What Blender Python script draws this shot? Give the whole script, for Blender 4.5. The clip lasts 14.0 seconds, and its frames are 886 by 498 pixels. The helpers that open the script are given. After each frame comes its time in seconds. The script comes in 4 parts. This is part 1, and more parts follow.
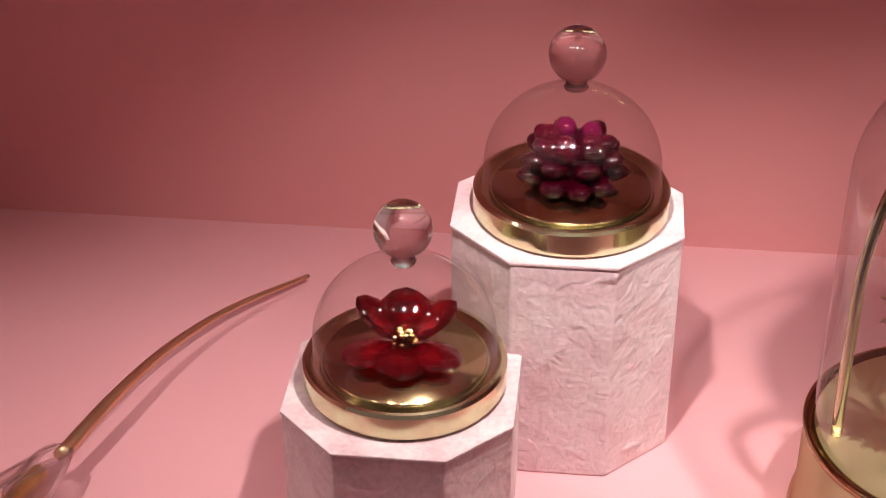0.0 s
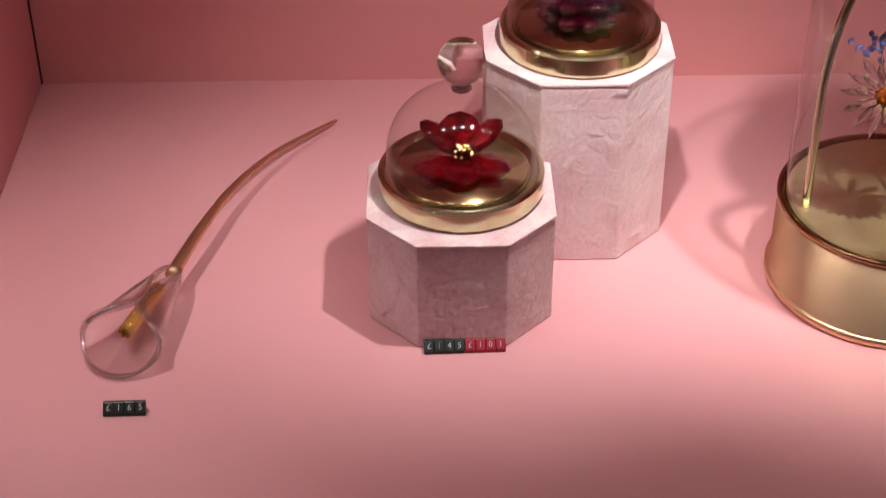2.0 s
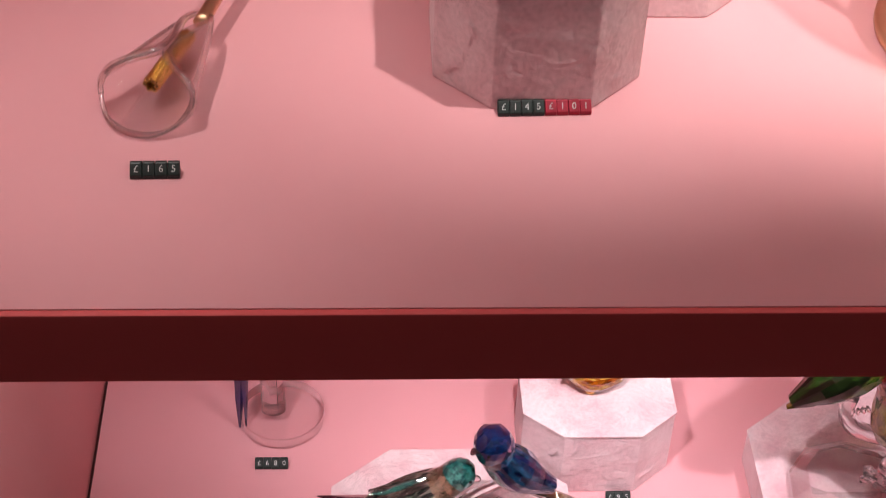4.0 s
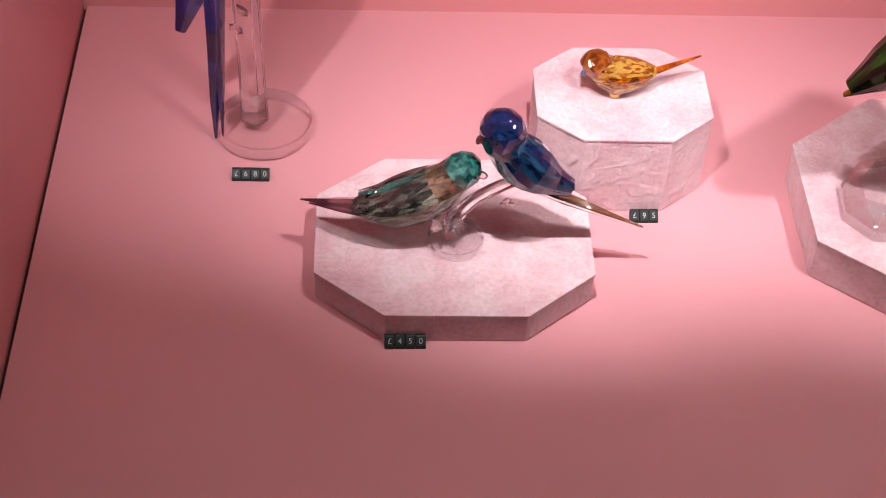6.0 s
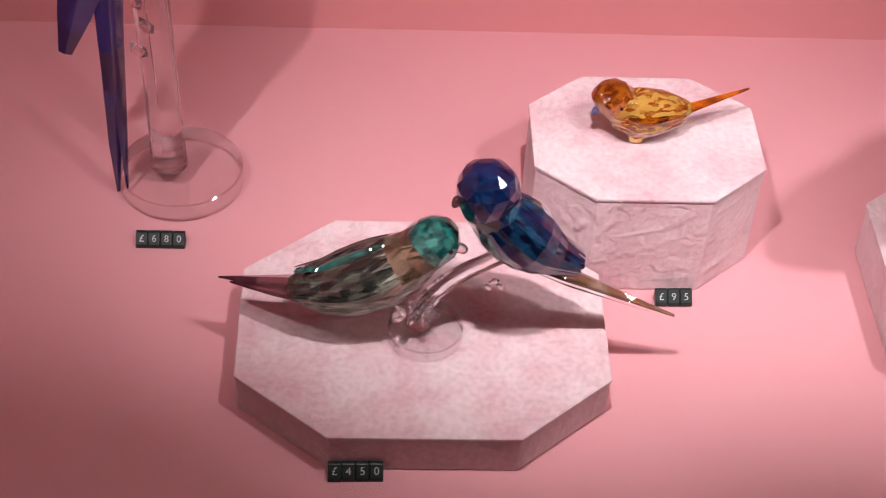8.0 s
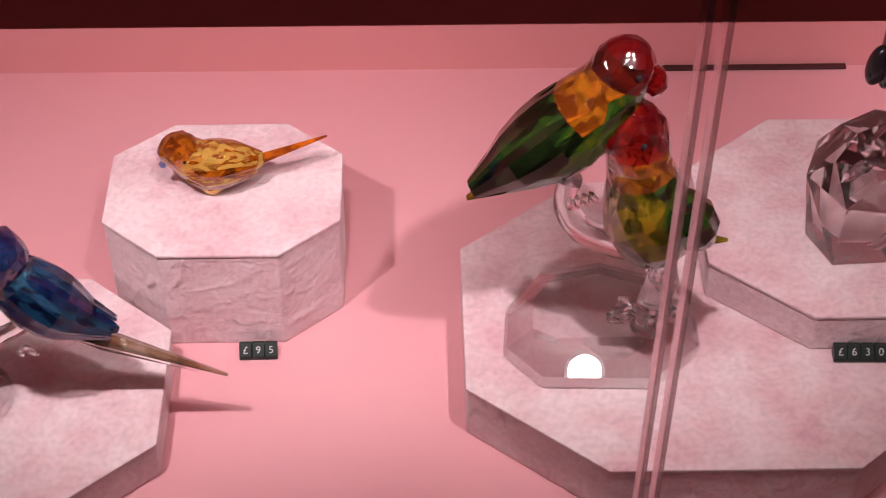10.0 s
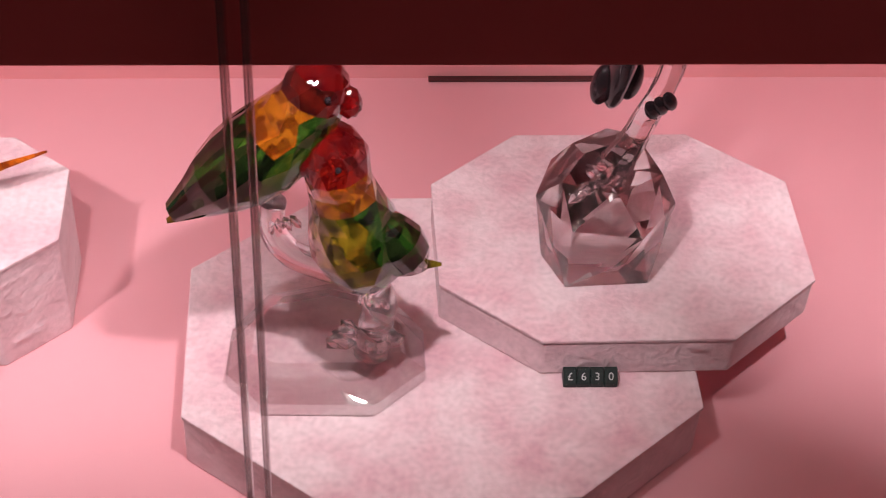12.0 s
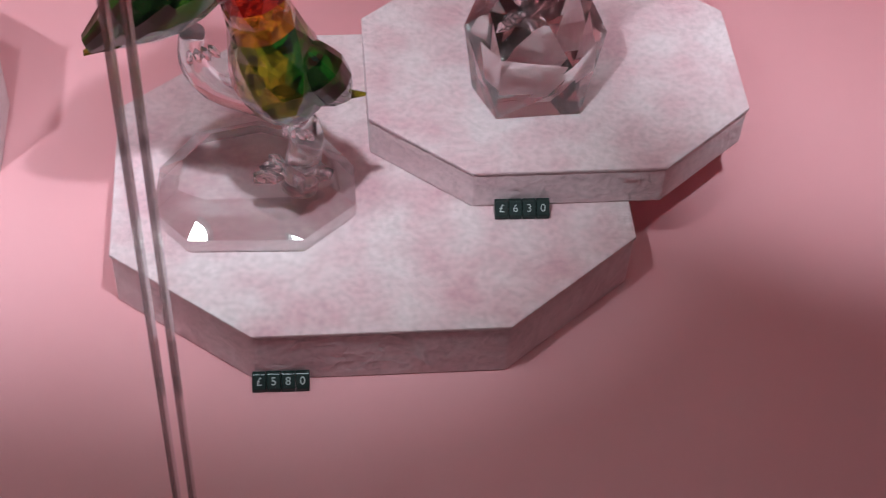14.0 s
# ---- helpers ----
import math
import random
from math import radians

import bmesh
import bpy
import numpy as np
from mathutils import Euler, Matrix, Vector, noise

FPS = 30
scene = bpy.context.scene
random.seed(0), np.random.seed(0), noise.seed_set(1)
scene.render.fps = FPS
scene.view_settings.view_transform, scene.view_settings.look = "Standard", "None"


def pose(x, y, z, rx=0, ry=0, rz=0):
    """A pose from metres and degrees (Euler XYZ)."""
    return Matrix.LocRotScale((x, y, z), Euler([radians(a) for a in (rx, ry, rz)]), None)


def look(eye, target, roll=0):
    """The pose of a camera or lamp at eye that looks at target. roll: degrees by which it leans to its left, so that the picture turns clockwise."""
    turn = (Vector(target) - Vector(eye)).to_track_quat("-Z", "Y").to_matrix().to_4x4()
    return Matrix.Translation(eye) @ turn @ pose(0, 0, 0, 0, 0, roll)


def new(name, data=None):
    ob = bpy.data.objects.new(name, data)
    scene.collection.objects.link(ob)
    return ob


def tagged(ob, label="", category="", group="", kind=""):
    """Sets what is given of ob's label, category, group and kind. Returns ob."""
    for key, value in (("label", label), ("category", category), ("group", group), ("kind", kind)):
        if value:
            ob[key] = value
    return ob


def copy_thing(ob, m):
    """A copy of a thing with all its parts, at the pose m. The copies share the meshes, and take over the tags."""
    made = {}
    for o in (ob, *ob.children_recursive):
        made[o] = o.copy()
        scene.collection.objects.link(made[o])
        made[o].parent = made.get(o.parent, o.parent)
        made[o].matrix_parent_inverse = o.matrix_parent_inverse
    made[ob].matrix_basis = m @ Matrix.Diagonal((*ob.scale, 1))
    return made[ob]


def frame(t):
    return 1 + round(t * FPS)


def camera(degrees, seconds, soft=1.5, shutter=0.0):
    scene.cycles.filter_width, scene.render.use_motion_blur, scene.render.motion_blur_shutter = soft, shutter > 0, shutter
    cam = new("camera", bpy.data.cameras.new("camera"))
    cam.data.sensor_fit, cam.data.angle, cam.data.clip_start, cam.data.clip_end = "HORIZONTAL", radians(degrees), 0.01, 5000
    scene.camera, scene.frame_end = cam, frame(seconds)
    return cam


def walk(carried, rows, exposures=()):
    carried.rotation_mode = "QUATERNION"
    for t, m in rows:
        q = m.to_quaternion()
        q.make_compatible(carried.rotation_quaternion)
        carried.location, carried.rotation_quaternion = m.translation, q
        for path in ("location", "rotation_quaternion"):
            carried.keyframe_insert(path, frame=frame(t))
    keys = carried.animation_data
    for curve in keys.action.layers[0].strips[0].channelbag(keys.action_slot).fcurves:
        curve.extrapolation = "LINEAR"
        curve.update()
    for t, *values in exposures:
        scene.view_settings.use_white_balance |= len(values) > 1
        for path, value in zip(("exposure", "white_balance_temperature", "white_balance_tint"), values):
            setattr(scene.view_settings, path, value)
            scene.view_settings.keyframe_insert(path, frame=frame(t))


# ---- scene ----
LENS = 30.40
PATH = [
    (0, (0.1625, -0.6394, 0.9027), (0.0720, 0.2041, 0.3732), -0.08),
    (0.5, (0.1060, -0.6548, 0.9249), (0.1010, 0.1981, 0.4027), 2.46),
    (0.9, (0.1103, -0.7352, 0.9848), (0.1103, 0.1261, 0.4768), 0.95),
    (1.2, (0.0913, -0.8044, 1.0174), (0.1049, 0.0577, 0.5107), 0.27),
    (1.5, (0.0854, -0.8078, 0.9952), (0.0940, 0.0362, 0.4589), -0.30),
    (1.8, (0.0652, -0.8028, 0.9751), (0.0838, 0.0168, 0.4024), 0.22),
    (2, (0.0610, -0.8060, 0.9659), (0.0709, 0.0042, 0.3798), -0.35),
    (2.2, (0.0478, -0.8076, 0.9590), (0.0620, -0.0037, 0.3644), -0.17),
    (4.3, (-0.0133, -0.7312, 0.8270), (0.0393, 0.0163, 0.1648), 2.57),
    (4.5, (-0.0163, -0.7372, 0.8054), (0.0361, 0.0104, 0.1433), 2.62),
    (5, (-0.0131, -0.7497, 0.7524), (0.0325, -0.0028, 0.0890), 2.08),
    (5.5, (0.0003, -0.7446, 0.6990), (0.0375, -0.0107, 0.0207), 2.26),
    (6, (0.0066, -0.7236, 0.6679), (0.0482, -0.0131, -0.0346), 2.90),
    (6.5, (0.0010, -0.6801, 0.6343), (0.0463, 0.0296, -0.0686), 3.40),
    (7, (0.0080, -0.6051, 0.5575), (0.0527, 0.1086, -0.1415), 3.37),
    (7.2, (0.0074, -0.5792, 0.5288), (0.0547, 0.1371, -0.1674), 3.50),
    (9.3, (0.1657, -0.5272, 0.5291), (0.1872, 0.1979, -0.1591), 1.57),
    (9.5, (0.1979, -0.5270, 0.5273), (0.2126, 0.2029, -0.1562), 0.94),
    (10, (0.2367, -0.5110, 0.5465), (0.2542, 0.2020, -0.1545), 0.31),
    (10.5, (0.2567, -0.5019, 0.5410), (0.2772, 0.2112, -0.1598), 0.56),
    (11, (0.2763, -0.5017, 0.5422), (0.3065, 0.2088, -0.1609), 1.38),
    (11.5, (0.2972, -0.4944, 0.5389), (0.3435, 0.2153, -0.1641), 2.06),
    (12, (0.3140, -0.4891, 0.5423), (0.3889, 0.2172, -0.1617), 3.69),
    (12.5, (0.3368, -0.4865, 0.5412), (0.4164, 0.2228, -0.1592), 3.15),
    (13, (0.3540, -0.4877, 0.5392), (0.4336, 0.1988, -0.1836), 2.88),
    (13.5, (0.3501, -0.4959, 0.5258), (0.4520, 0.1566, -0.2251), 4.45),
    (14, (0.3338, -0.4975, 0.5280), (0.4203, 0.1499, -0.2292), 3.81),
]
EXPOSURES = [(0, 0.0, 6500, 8), (0.5, 0.05, 6500, 8), (1.0, 0.60, 6200, 2), (1.5, 0.14, 6250, 3), (2.0, -0.15, 6400, 6), (5.0, 0.10, 6500, 10), (6.0, 0.12, 6450, 8), (6.5, 0.06, 6400, 6), (7.1, 0.02, 6250, 1), (9.5, -0.34, 6700, 12), (11.0, -0.30, 6550, 11), (12.5, -0.08, 6500, 10), (13.1, -0.08, 5900, -3), (13.5, -0.20, 5300, -20), (14, -0.27, 5250, -18)]
AMBIENT = 0.25
LAMP_Y = -0.128
LOWER_SPOTS = [(-0.15, -0.05, 0.14, 2.5), (0.09, 0.10, 0.04, 4.5), (0.20, 0.19, 0.04, 2.0), (0.33, 0.33, 0.05, 4.3), (0.52, 0.65, 0.14, 7.2)]
UPPER_SPOTS = [(-0.18, -0.13, -0.07, 3.2), (0.15, 0.12, 0.04, 5.8), (0.33, 0.34, 0.02, 7.4)]
cam = camera(LENS, 14.0, 0.8, 0.25)
walk(cam, [(t, look(e, g, r)) for t, e, g, r in PATH], EXPOSURES)

# ---- light ----
world = bpy.data.worlds.new("world")
scene.world = world
world.use_nodes = True
world.node_tree.nodes["Background"].inputs[0].default_value = (0.95, 0.66, 0.68, 1)
world.node_tree.nodes["Background"].inputs[1].default_value = AMBIENT


def spot_lamp(x, y, z, tx, ty, tz, watts, color, cone=72, size=0.005):
    """A small ceiling spot under a shelf board."""
    data = bpy.data.lights.new("spot_lamp", "SPOT")
    data.energy, data.spot_size, data.spot_blend, data.shadow_soft_size = watts, radians(cone), 1.0, size
    data.color = color
    ob = new("spot_lamp", data)
    ob.matrix_world = look((x, y, z), (tx, ty, tz))
    return ob


for x, tx, ty, w in LOWER_SPOTS:
    spot_lamp(x, LAMP_Y - 0.020 * (0.3 < x < 0.4), 0.337, tx, ty, 0.0, w, (1.0, 0.88, 0.94), 70)
for x, tx, ty, w in UPPER_SPOTS:
    spot_lamp(x, LAMP_Y + 0.02, 0.762, tx, ty, 0.3844, w, (1.0, 0.94, 0.90), 76)

# ---- materials ----


def mat(name):
    m = bpy.data.materials.new(name)
    m.use_nodes = True
    return m, m.node_tree, m.node_tree.nodes["Principled BSDF"]


def noise_mix(t, c1, c2, scale, detail=4, lo=0.35, hi=0.65, coord="Object"):
    tc = t.nodes.new("ShaderNodeTexCoord")
    n = t.nodes.new("ShaderNodeTexNoise")
    n.inputs["Scale"].default_value, n.inputs["Detail"].default_value = scale, detail
    t.links.new(tc.outputs[coord], n.inputs["Vector"])
    r = t.nodes.new("ShaderNodeValToRGB")
    r.color_ramp.elements[0].position, r.color_ramp.elements[1].position = lo, hi
    r.color_ramp.elements[0].color, r.color_ramp.elements[1].color = (*c1, 1), (*c2, 1)
    t.links.new(n.outputs["Fac"], r.inputs[0])
    return tc, n, r


def bump(t, b, height, strength, dist):
    k = t.nodes.new("ShaderNodeBump")
    k.inputs["Strength"].default_value, k.inputs["Distance"].default_value = strength, dist
    t.links.new(height, k.inputs["Height"])
    t.links.new(k.outputs[0], b.inputs["Normal"])
    return k


def painted(name, c1, c2, rough, grain=900, spec=0.4):
    m, t, b = mat(name)
    _, _, r = noise_mix(t, c1, c2, 7, 5, 0.3, 0.7)
    t.links.new(r.outputs[0], b.inputs["Base Color"])
    b.inputs["Roughness"].default_value, b.inputs["Specular IOR Level"].default_value = rough, spec
    _, n, _ = noise_mix(t, c1, c2, grain, 2)
    bump(t, b, n.outputs["Fac"], 0.15, 0.0004)
    return m


def suede(name, c1, c2, crease):
    m, t, b = mat(name)
    tc, n, r = noise_mix(t, c1, c2, 45, 6, 0.32, 0.62)
    _, n2, r2 = noise_mix(t, (0.82, 0.80, 0.80), (1, 1, 1), 420, 4, 0.3, 0.6)
    x = t.nodes.new("ShaderNodeMix")
    x.data_type, x.blend_type = "RGBA", "MULTIPLY"
    x.inputs["Factor"].default_value = 1.0
    t.links.new(r.outputs[0], x.inputs["A"])
    t.links.new(r2.outputs[0], x.inputs["B"])
    t.links.new(x.outputs["Result"], b.inputs["Base Color"])
    b.inputs["Roughness"].default_value, b.inputs["Specular IOR Level"].default_value = 0.85, 0.2
    b.inputs["Sheen Weight"].default_value, b.inputs["Sheen Roughness"].default_value = 0.25, 0.5
    w = t.nodes.new("ShaderNodeTexNoise")
    w.noise_type = "RIDGED_MULTIFRACTAL"
    w.inputs["Scale"].default_value, w.inputs["Detail"].default_value, w.inputs["Distortion"].default_value = 40, 4, 1.2
    t.links.new(tc.outputs["Object"], w.inputs["Vector"])
    a = t.nodes.new("ShaderNodeMath")
    a.operation = "MULTIPLY_ADD"
    a.inputs[1].default_value = crease
    ridge = t.nodes.new("ShaderNodeMath")
    ridge.operation = "POWER"
    ridge.inputs[1].default_value = 2.5
    t.links.new(w.outputs["Fac"], ridge.inputs[0])
    t.links.new(ridge.outputs[0], a.inputs[0])
    g = t.nodes.new("ShaderNodeMath")
    g.operation = "MULTIPLY"
    g.inputs[1].default_value = 0.10
    t.links.new(n2.outputs["Fac"], g.inputs[0])
    dent = t.nodes.new("ShaderNodeTexNoise")
    dent.inputs["Scale"].default_value, dent.inputs["Detail"].default_value, dent.inputs["Distortion"].default_value = 120, 3, 0.6
    t.links.new(tc.outputs["Object"], dent.inputs["Vector"])
    h = t.nodes.new("ShaderNodeMath")
    h.operation = "MULTIPLY_ADD"
    h.inputs[1].default_value = 0.22 * crease
    t.links.new(dent.outputs["Fac"], h.inputs[0])
    t.links.new(g.outputs[0], h.inputs[2])
    t.links.new(h.outputs[0], a.inputs[2])
    bump(t, b, a.outputs[0], 0.8, 0.0045)
    return m


def brass(name, color, rough):
    m, t, b = mat(name)
    b.inputs["Metallic"].default_value = 1.0
    tc = t.nodes.new("ShaderNodeTexCoord")
    mp = t.nodes.new("ShaderNodeMapping")
    mp.inputs["Scale"].default_value = (40, 40, 1500)
    n = t.nodes.new("ShaderNodeTexNoise")
    n.inputs["Scale"].default_value, n.inputs["Detail"].default_value = 1.0, 3
    t.links.new(tc.outputs["Object"], mp.inputs[0])
    t.links.new(mp.outputs[0], n.inputs["Vector"])
    r = t.nodes.new("ShaderNodeMapRange")
    r.inputs["To Min"].default_value, r.inputs["To Max"].default_value = rough * 0.75, rough * 1.3
    t.links.new(n.outputs["Fac"], r.inputs["Value"])
    t.links.new(r.outputs[0], b.inputs["Roughness"])
    b.inputs["Base Color"].default_value = (*color, 1)
    return m


def thin_glass(name, tint, gloss=0.02, sheen=0.05):
    """A thin blown pane: clear, with a mirror sheen that grows at grazing angles."""
    m, t, b = mat(name)
    t.nodes.remove(b)
    tr, gl, mx, lw, pw, ad = (t.nodes.new(k) for k in ("ShaderNodeBsdfTransparent", "ShaderNodeBsdfGlossy", "ShaderNodeMixShader", "ShaderNodeLayerWeight", "ShaderNodeMath", "ShaderNodeMath"))
    tr.inputs[0].default_value = (*tint, 1)
    gl.inputs["Roughness"].default_value = gloss
    lw.inputs["Blend"].default_value = 0.5
    pw.operation, ad.operation = "POWER", "MULTIPLY_ADD"
    pw.inputs[1].default_value, ad.inputs[1].default_value, ad.inputs[2].default_value = 4.0, 0.75, sheen
    t.links.new(lw.outputs["Facing"], pw.inputs[0])
    t.links.new(pw.outputs[0], ad.inputs[0])
    t.links.new(ad.outputs[0], mx.inputs[0])
    t.links.new(tr.outputs[0], mx.inputs[1])
    t.links.new(gl.outputs[0], mx.inputs[2])
    t.links.new(mx.outputs[0], t.nodes["Material Output"].inputs[0])
    return m


def crystal(name, color, ior=1.55, rough=0.0, clear=0.45):
    m, t, b = mat(name)
    t.nodes.remove(b)
    g = t.nodes.new("ShaderNodeBsdfGlass")
    g.inputs["Color"].default_value = (*color, 1)
    g.inputs["IOR"].default_value, g.inputs["Roughness"].default_value = ior, rough
    tr, mx = t.nodes.new("ShaderNodeBsdfTransparent"), t.nodes.new("ShaderNodeMixShader")
    mx.inputs[0].default_value = clear
    t.links.new(g.outputs[0], mx.inputs[1])
    t.links.new(tr.outputs[0], mx.inputs[2])
    t.links.new(mx.outputs[0], t.nodes["Material Output"].inputs[0])
    return m


def gem(name, c1, c2, scale, trans=0.75, rough=0.04, film=0.0, cut=0.5, soft=False, lean=None):
    """Coloured cut crystal: part clear, part coated with a metallic film. Dark and bright patches painted into the base
    colour imitate refraction in the facets.
    """
    m, t, b = mat(name)
    tc = t.nodes.new("ShaderNodeTexCoord")
    v = t.nodes.new("ShaderNodeTexVoronoi")
    v.inputs["Scale"].default_value = scale
    turn = t.nodes.new("ShaderNodeMapping")
    turn.vector_type = "TEXTURE"
    turn.inputs["Rotation"].default_value = (0, radians(lean or 0), 0)
    turn.inputs["Scale"].default_value = (3.0, 1.0, 1.0) if lean is not None else (1, 1, 1)
    t.links.new(tc.outputs["Object"], turn.inputs[0])
    t.links.new(turn.outputs[0], v.inputs["Vector"])
    sp = t.nodes.new("ShaderNodeSeparateColor")
    t.links.new(v.outputs["Color"], sp.inputs[0])
    if soft:
        cloud = t.nodes.new("ShaderNodeTexNoise")
        cloud.inputs["Scale"].default_value, cloud.inputs["Detail"].default_value = scale * 0.6, 1
        t.links.new(turn.outputs[0], cloud.inputs["Vector"])
        t.links.new(cloud.outputs["Fac"], sp.inputs[0])
    r = t.nodes.new("ShaderNodeValToRGB")
    r.color_ramp.elements[0].position, r.color_ramp.elements[1].position = 0.25, 0.8
    r.color_ramp.elements[0].color, r.color_ramp.elements[1].color = (*c1, 1), (*c2, 1)
    t.links.new(sp.outputs[0], r.inputs[0])
    t.links.new(r.outputs[0], b.inputs["Base Color"])
    b.inputs["Transmission Weight"].default_value, b.inputs["IOR"].default_value = trans, 1.6
    b.inputs["Roughness"].default_value = rough
    b.inputs["Coat Weight"].default_value, b.inputs["Coat Roughness"].default_value = 0.8, 0.02
    bump(t, b, v.outputs["Distance"], cut, 0.13 / scale)
    if film:
        b.inputs["Thin Film Thickness"].default_value, b.inputs["Thin Film IOR"].default_value = film, 1.7
    return m


PINK = painted("pink_lacquer", (0.70, 0.338, 0.362), (0.73, 0.362, 0.388), 0.36)
PINK_WALL = painted("pink_wall_paint", (0.62, 0.25, 0.26), (0.65, 0.27, 0.28), 0.5)
MAROON = painted("maroon_lacquer", (0.66, 0.10, 0.10), (0.70, 0.11, 0.11), 0.45)
GROOVE = painted("dark_gap", (0.05, 0.012, 0.012), (0.07, 0.015, 0.015), 0.7)
SUEDE = suede("pale_pink_suede", (0.70, 0.47, 0.50), (0.77, 0.59, 0.61), 1.7)
SUEDE_TOP = suede("pale_pink_suede_top", (0.68, 0.42, 0.455), (0.77, 0.62, 0.63), 0.3)
BRASS = brass("brushed_brass", (0.64, 0.60, 0.38), 0.17)
COPPER = brass("rose_brass", (0.72, 0.50, 0.31), 0.36)
GOLD = brass("polished_gold", (0.85, 0.62, 0.25), 0.14)
BROWN = brass("bronze_plate", (0.42, 0.25, 0.12), 0.13)
PANE = thin_glass("blown_glass", (0.975, 0.972, 0.965))
FRONT = thin_glass("front_glass", (0.985, 0.983, 0.98), 0.0, 0.015)
EDGE = thin_glass("polished_glass_edge", (0.85, 0.78, 0.78), 0.2, 0.25)
CLEAR = crystal("clear_crystal", (1, 1, 1), 1.56, 0.0, 0.06)
SLAB = thin_glass("clear_crystal_slab", (1.0, 0.998, 0.998), 0.0, 0.09)
BEVEL = thin_glass("crystal_bevel", (0.97, 0.94, 0.94), 0.0, 0.30)
FACET = crystal("cut_crystal_edge", (1, 1, 1), 1.6, 0.0, 0.12)
ROCK = crystal("cut_crystal_rock", (1, 1, 1), 1.85, 0.0, 0.02)
PLATE = brass("brass_plate", (0.46, 0.33, 0.18), 0.15)
BLOOM = crystal("blown_bloom", (1.0, 0.99, 0.985), 1.5, 0.0, 0.30)
RIM = thin_glass("glass_rim", (0.97, 0.95, 0.95), 0.10, 0.24)
SATIN = brass("satin_brass", (0.78, 0.68, 0.38), 0.42)
RED = gem("red_crystal", (0.42, 0.001, 0.012), (0.85, 0.008, 0.035), 150, 0.92, 0.01, 0, 0.1, True)
WINE = gem("wine_crystal", (0.06, 0.0, 0.008), (0.22, 0.002, 0.03), 60, 0.6, 0.03, 0, 0.1)
MAGENTA = gem("magenta_crystal", (0.30, 0.003, 0.08), (0.55, 0.012, 0.17), 60, 0.7, 0.03, 0, 0.1, True)
BLUE = gem("cobalt_crystal", (0.001, 0.006, 0.05), (0.006, 0.06, 0.26), 300, 0.7, 0.01, 350, 0.25, True)
NAVY = gem("navy_crystal", (0.003, 0.010, 0.06), (0.03, 0.16, 0.34), 420, 0.75, 0.02, 380, 0.35, False, 42)
BLUE_PALE = gem("pale_blue_crystal", (0.10, 0.14, 0.55), (0.30, 0.36, 0.75), 200, 0.7, 0.04)
VIOLET = gem("violet_crystal", (0.012, 0.010, 0.11), (0.05, 0.05, 0.30), 50, 0.6, 0.03)
TEAL = gem("teal_crystal", (0.006, 0.12, 0.12), (0.06, 0.52, 0.44), 420, 0.7, 0.02, 420, 0.4)
SMOKE = gem("smoky_green_crystal", (0.13, 0.16, 0.14), (0.66, 0.76, 0.64), 400, 0.92, 0.01, 450, 0.3, False, -22)
PLUM = gem("plum_crystal", (0.09, 0.025, 0.045), (0.30, 0.12, 0.14), 60, 0.75, 0.03)
TAN = gem("amber_smoke_crystal", (0.30, 0.19, 0.10), (0.55, 0.42, 0.32), 70, 0.8, 0.04)
AMBER = gem("amber_crystal", (0.50, 0.11, 0.004), (1.0, 0.62, 0.13), 700, 0.62, 0.02, 0, 1.0, False, -8)
GREEN = gem("green_crystal", (0.010, 0.022, 0.006), (0.07, 0.24, 0.025), 260, 0.85, 0.01, 0, 0.25, False, -50)
OLIVE = gem("olive_crystal", (0.05, 0.06, 0.006), (0.42, 0.34, 0.02), 170, 0.85, 0.01, 0, 0.25)
ORANGE = gem("orange_crystal", (0.26, 0.05, 0.004), (0.80, 0.22, 0.012), 260, 0.7, 0.02, 0, 0.4)
SCARLET = gem("scarlet_crystal", (0.14, 0.0, 0.004), (0.62, 0.014, 0.012), 230, 0.85, 0.02, 0, 0.45, True)
BOTTLE = gem("bottle_green_crystal", (0.006, 0.010, 0.004), (0.035, 0.070, 0.016), 260, 0.8, 0.01, 0, 0.2, False, -50)
BROWNRED = gem("dark_red_crystal", (0.010, 0.002, 0.002), (0.13, 0.007, 0.004), 230, 0.4, 0.02, 0, 0.45, True)
LEAF = gem("emerald_crystal", (0.005, 0.09, 0.03), (0.02, 0.22, 0.08), 200, 0.5, 0.05)
BLACK = painted("black_crystal", (0.012, 0.008, 0.010), (0.02, 0.013, 0.015), 0.12)
TAG = painted("tag_dark_green", (0.012, 0.020, 0.018), (0.02, 0.032, 0.029), 0.35)
TAG_RED = painted("tag_red", (0.30, 0.012, 0.03), (0.35, 0.016, 0.04), 0.35)
WHITE = painted("white_lettering", (0.50, 0.52, 0.50), (0.56, 0.58, 0.56), 0.5)

# ---- builders ----


def part(name, bm, material, parent=None, label="", smooth=False, at=None):
    me = bpy.data.meshes.new(name)
    if smooth:
        for f in bm.faces:
            f.smooth = True
    bm.normal_update()
    bm.to_mesh(me)
    bm.free()
    for m in material if isinstance(material, (list, tuple)) else (material,):
        me.materials.append(m)
    ob = new(name, me)
    if parent:
        ob.parent = parent
    if at:
        ob.matrix_basis = at
    return tagged(ob, label)


def thing(name, label, category, group="", at=(0, 0, 0)):
    ob = new(name)
    ob.location = at
    ob.empty_display_size = 0.01
    return tagged(ob, label, category, group)


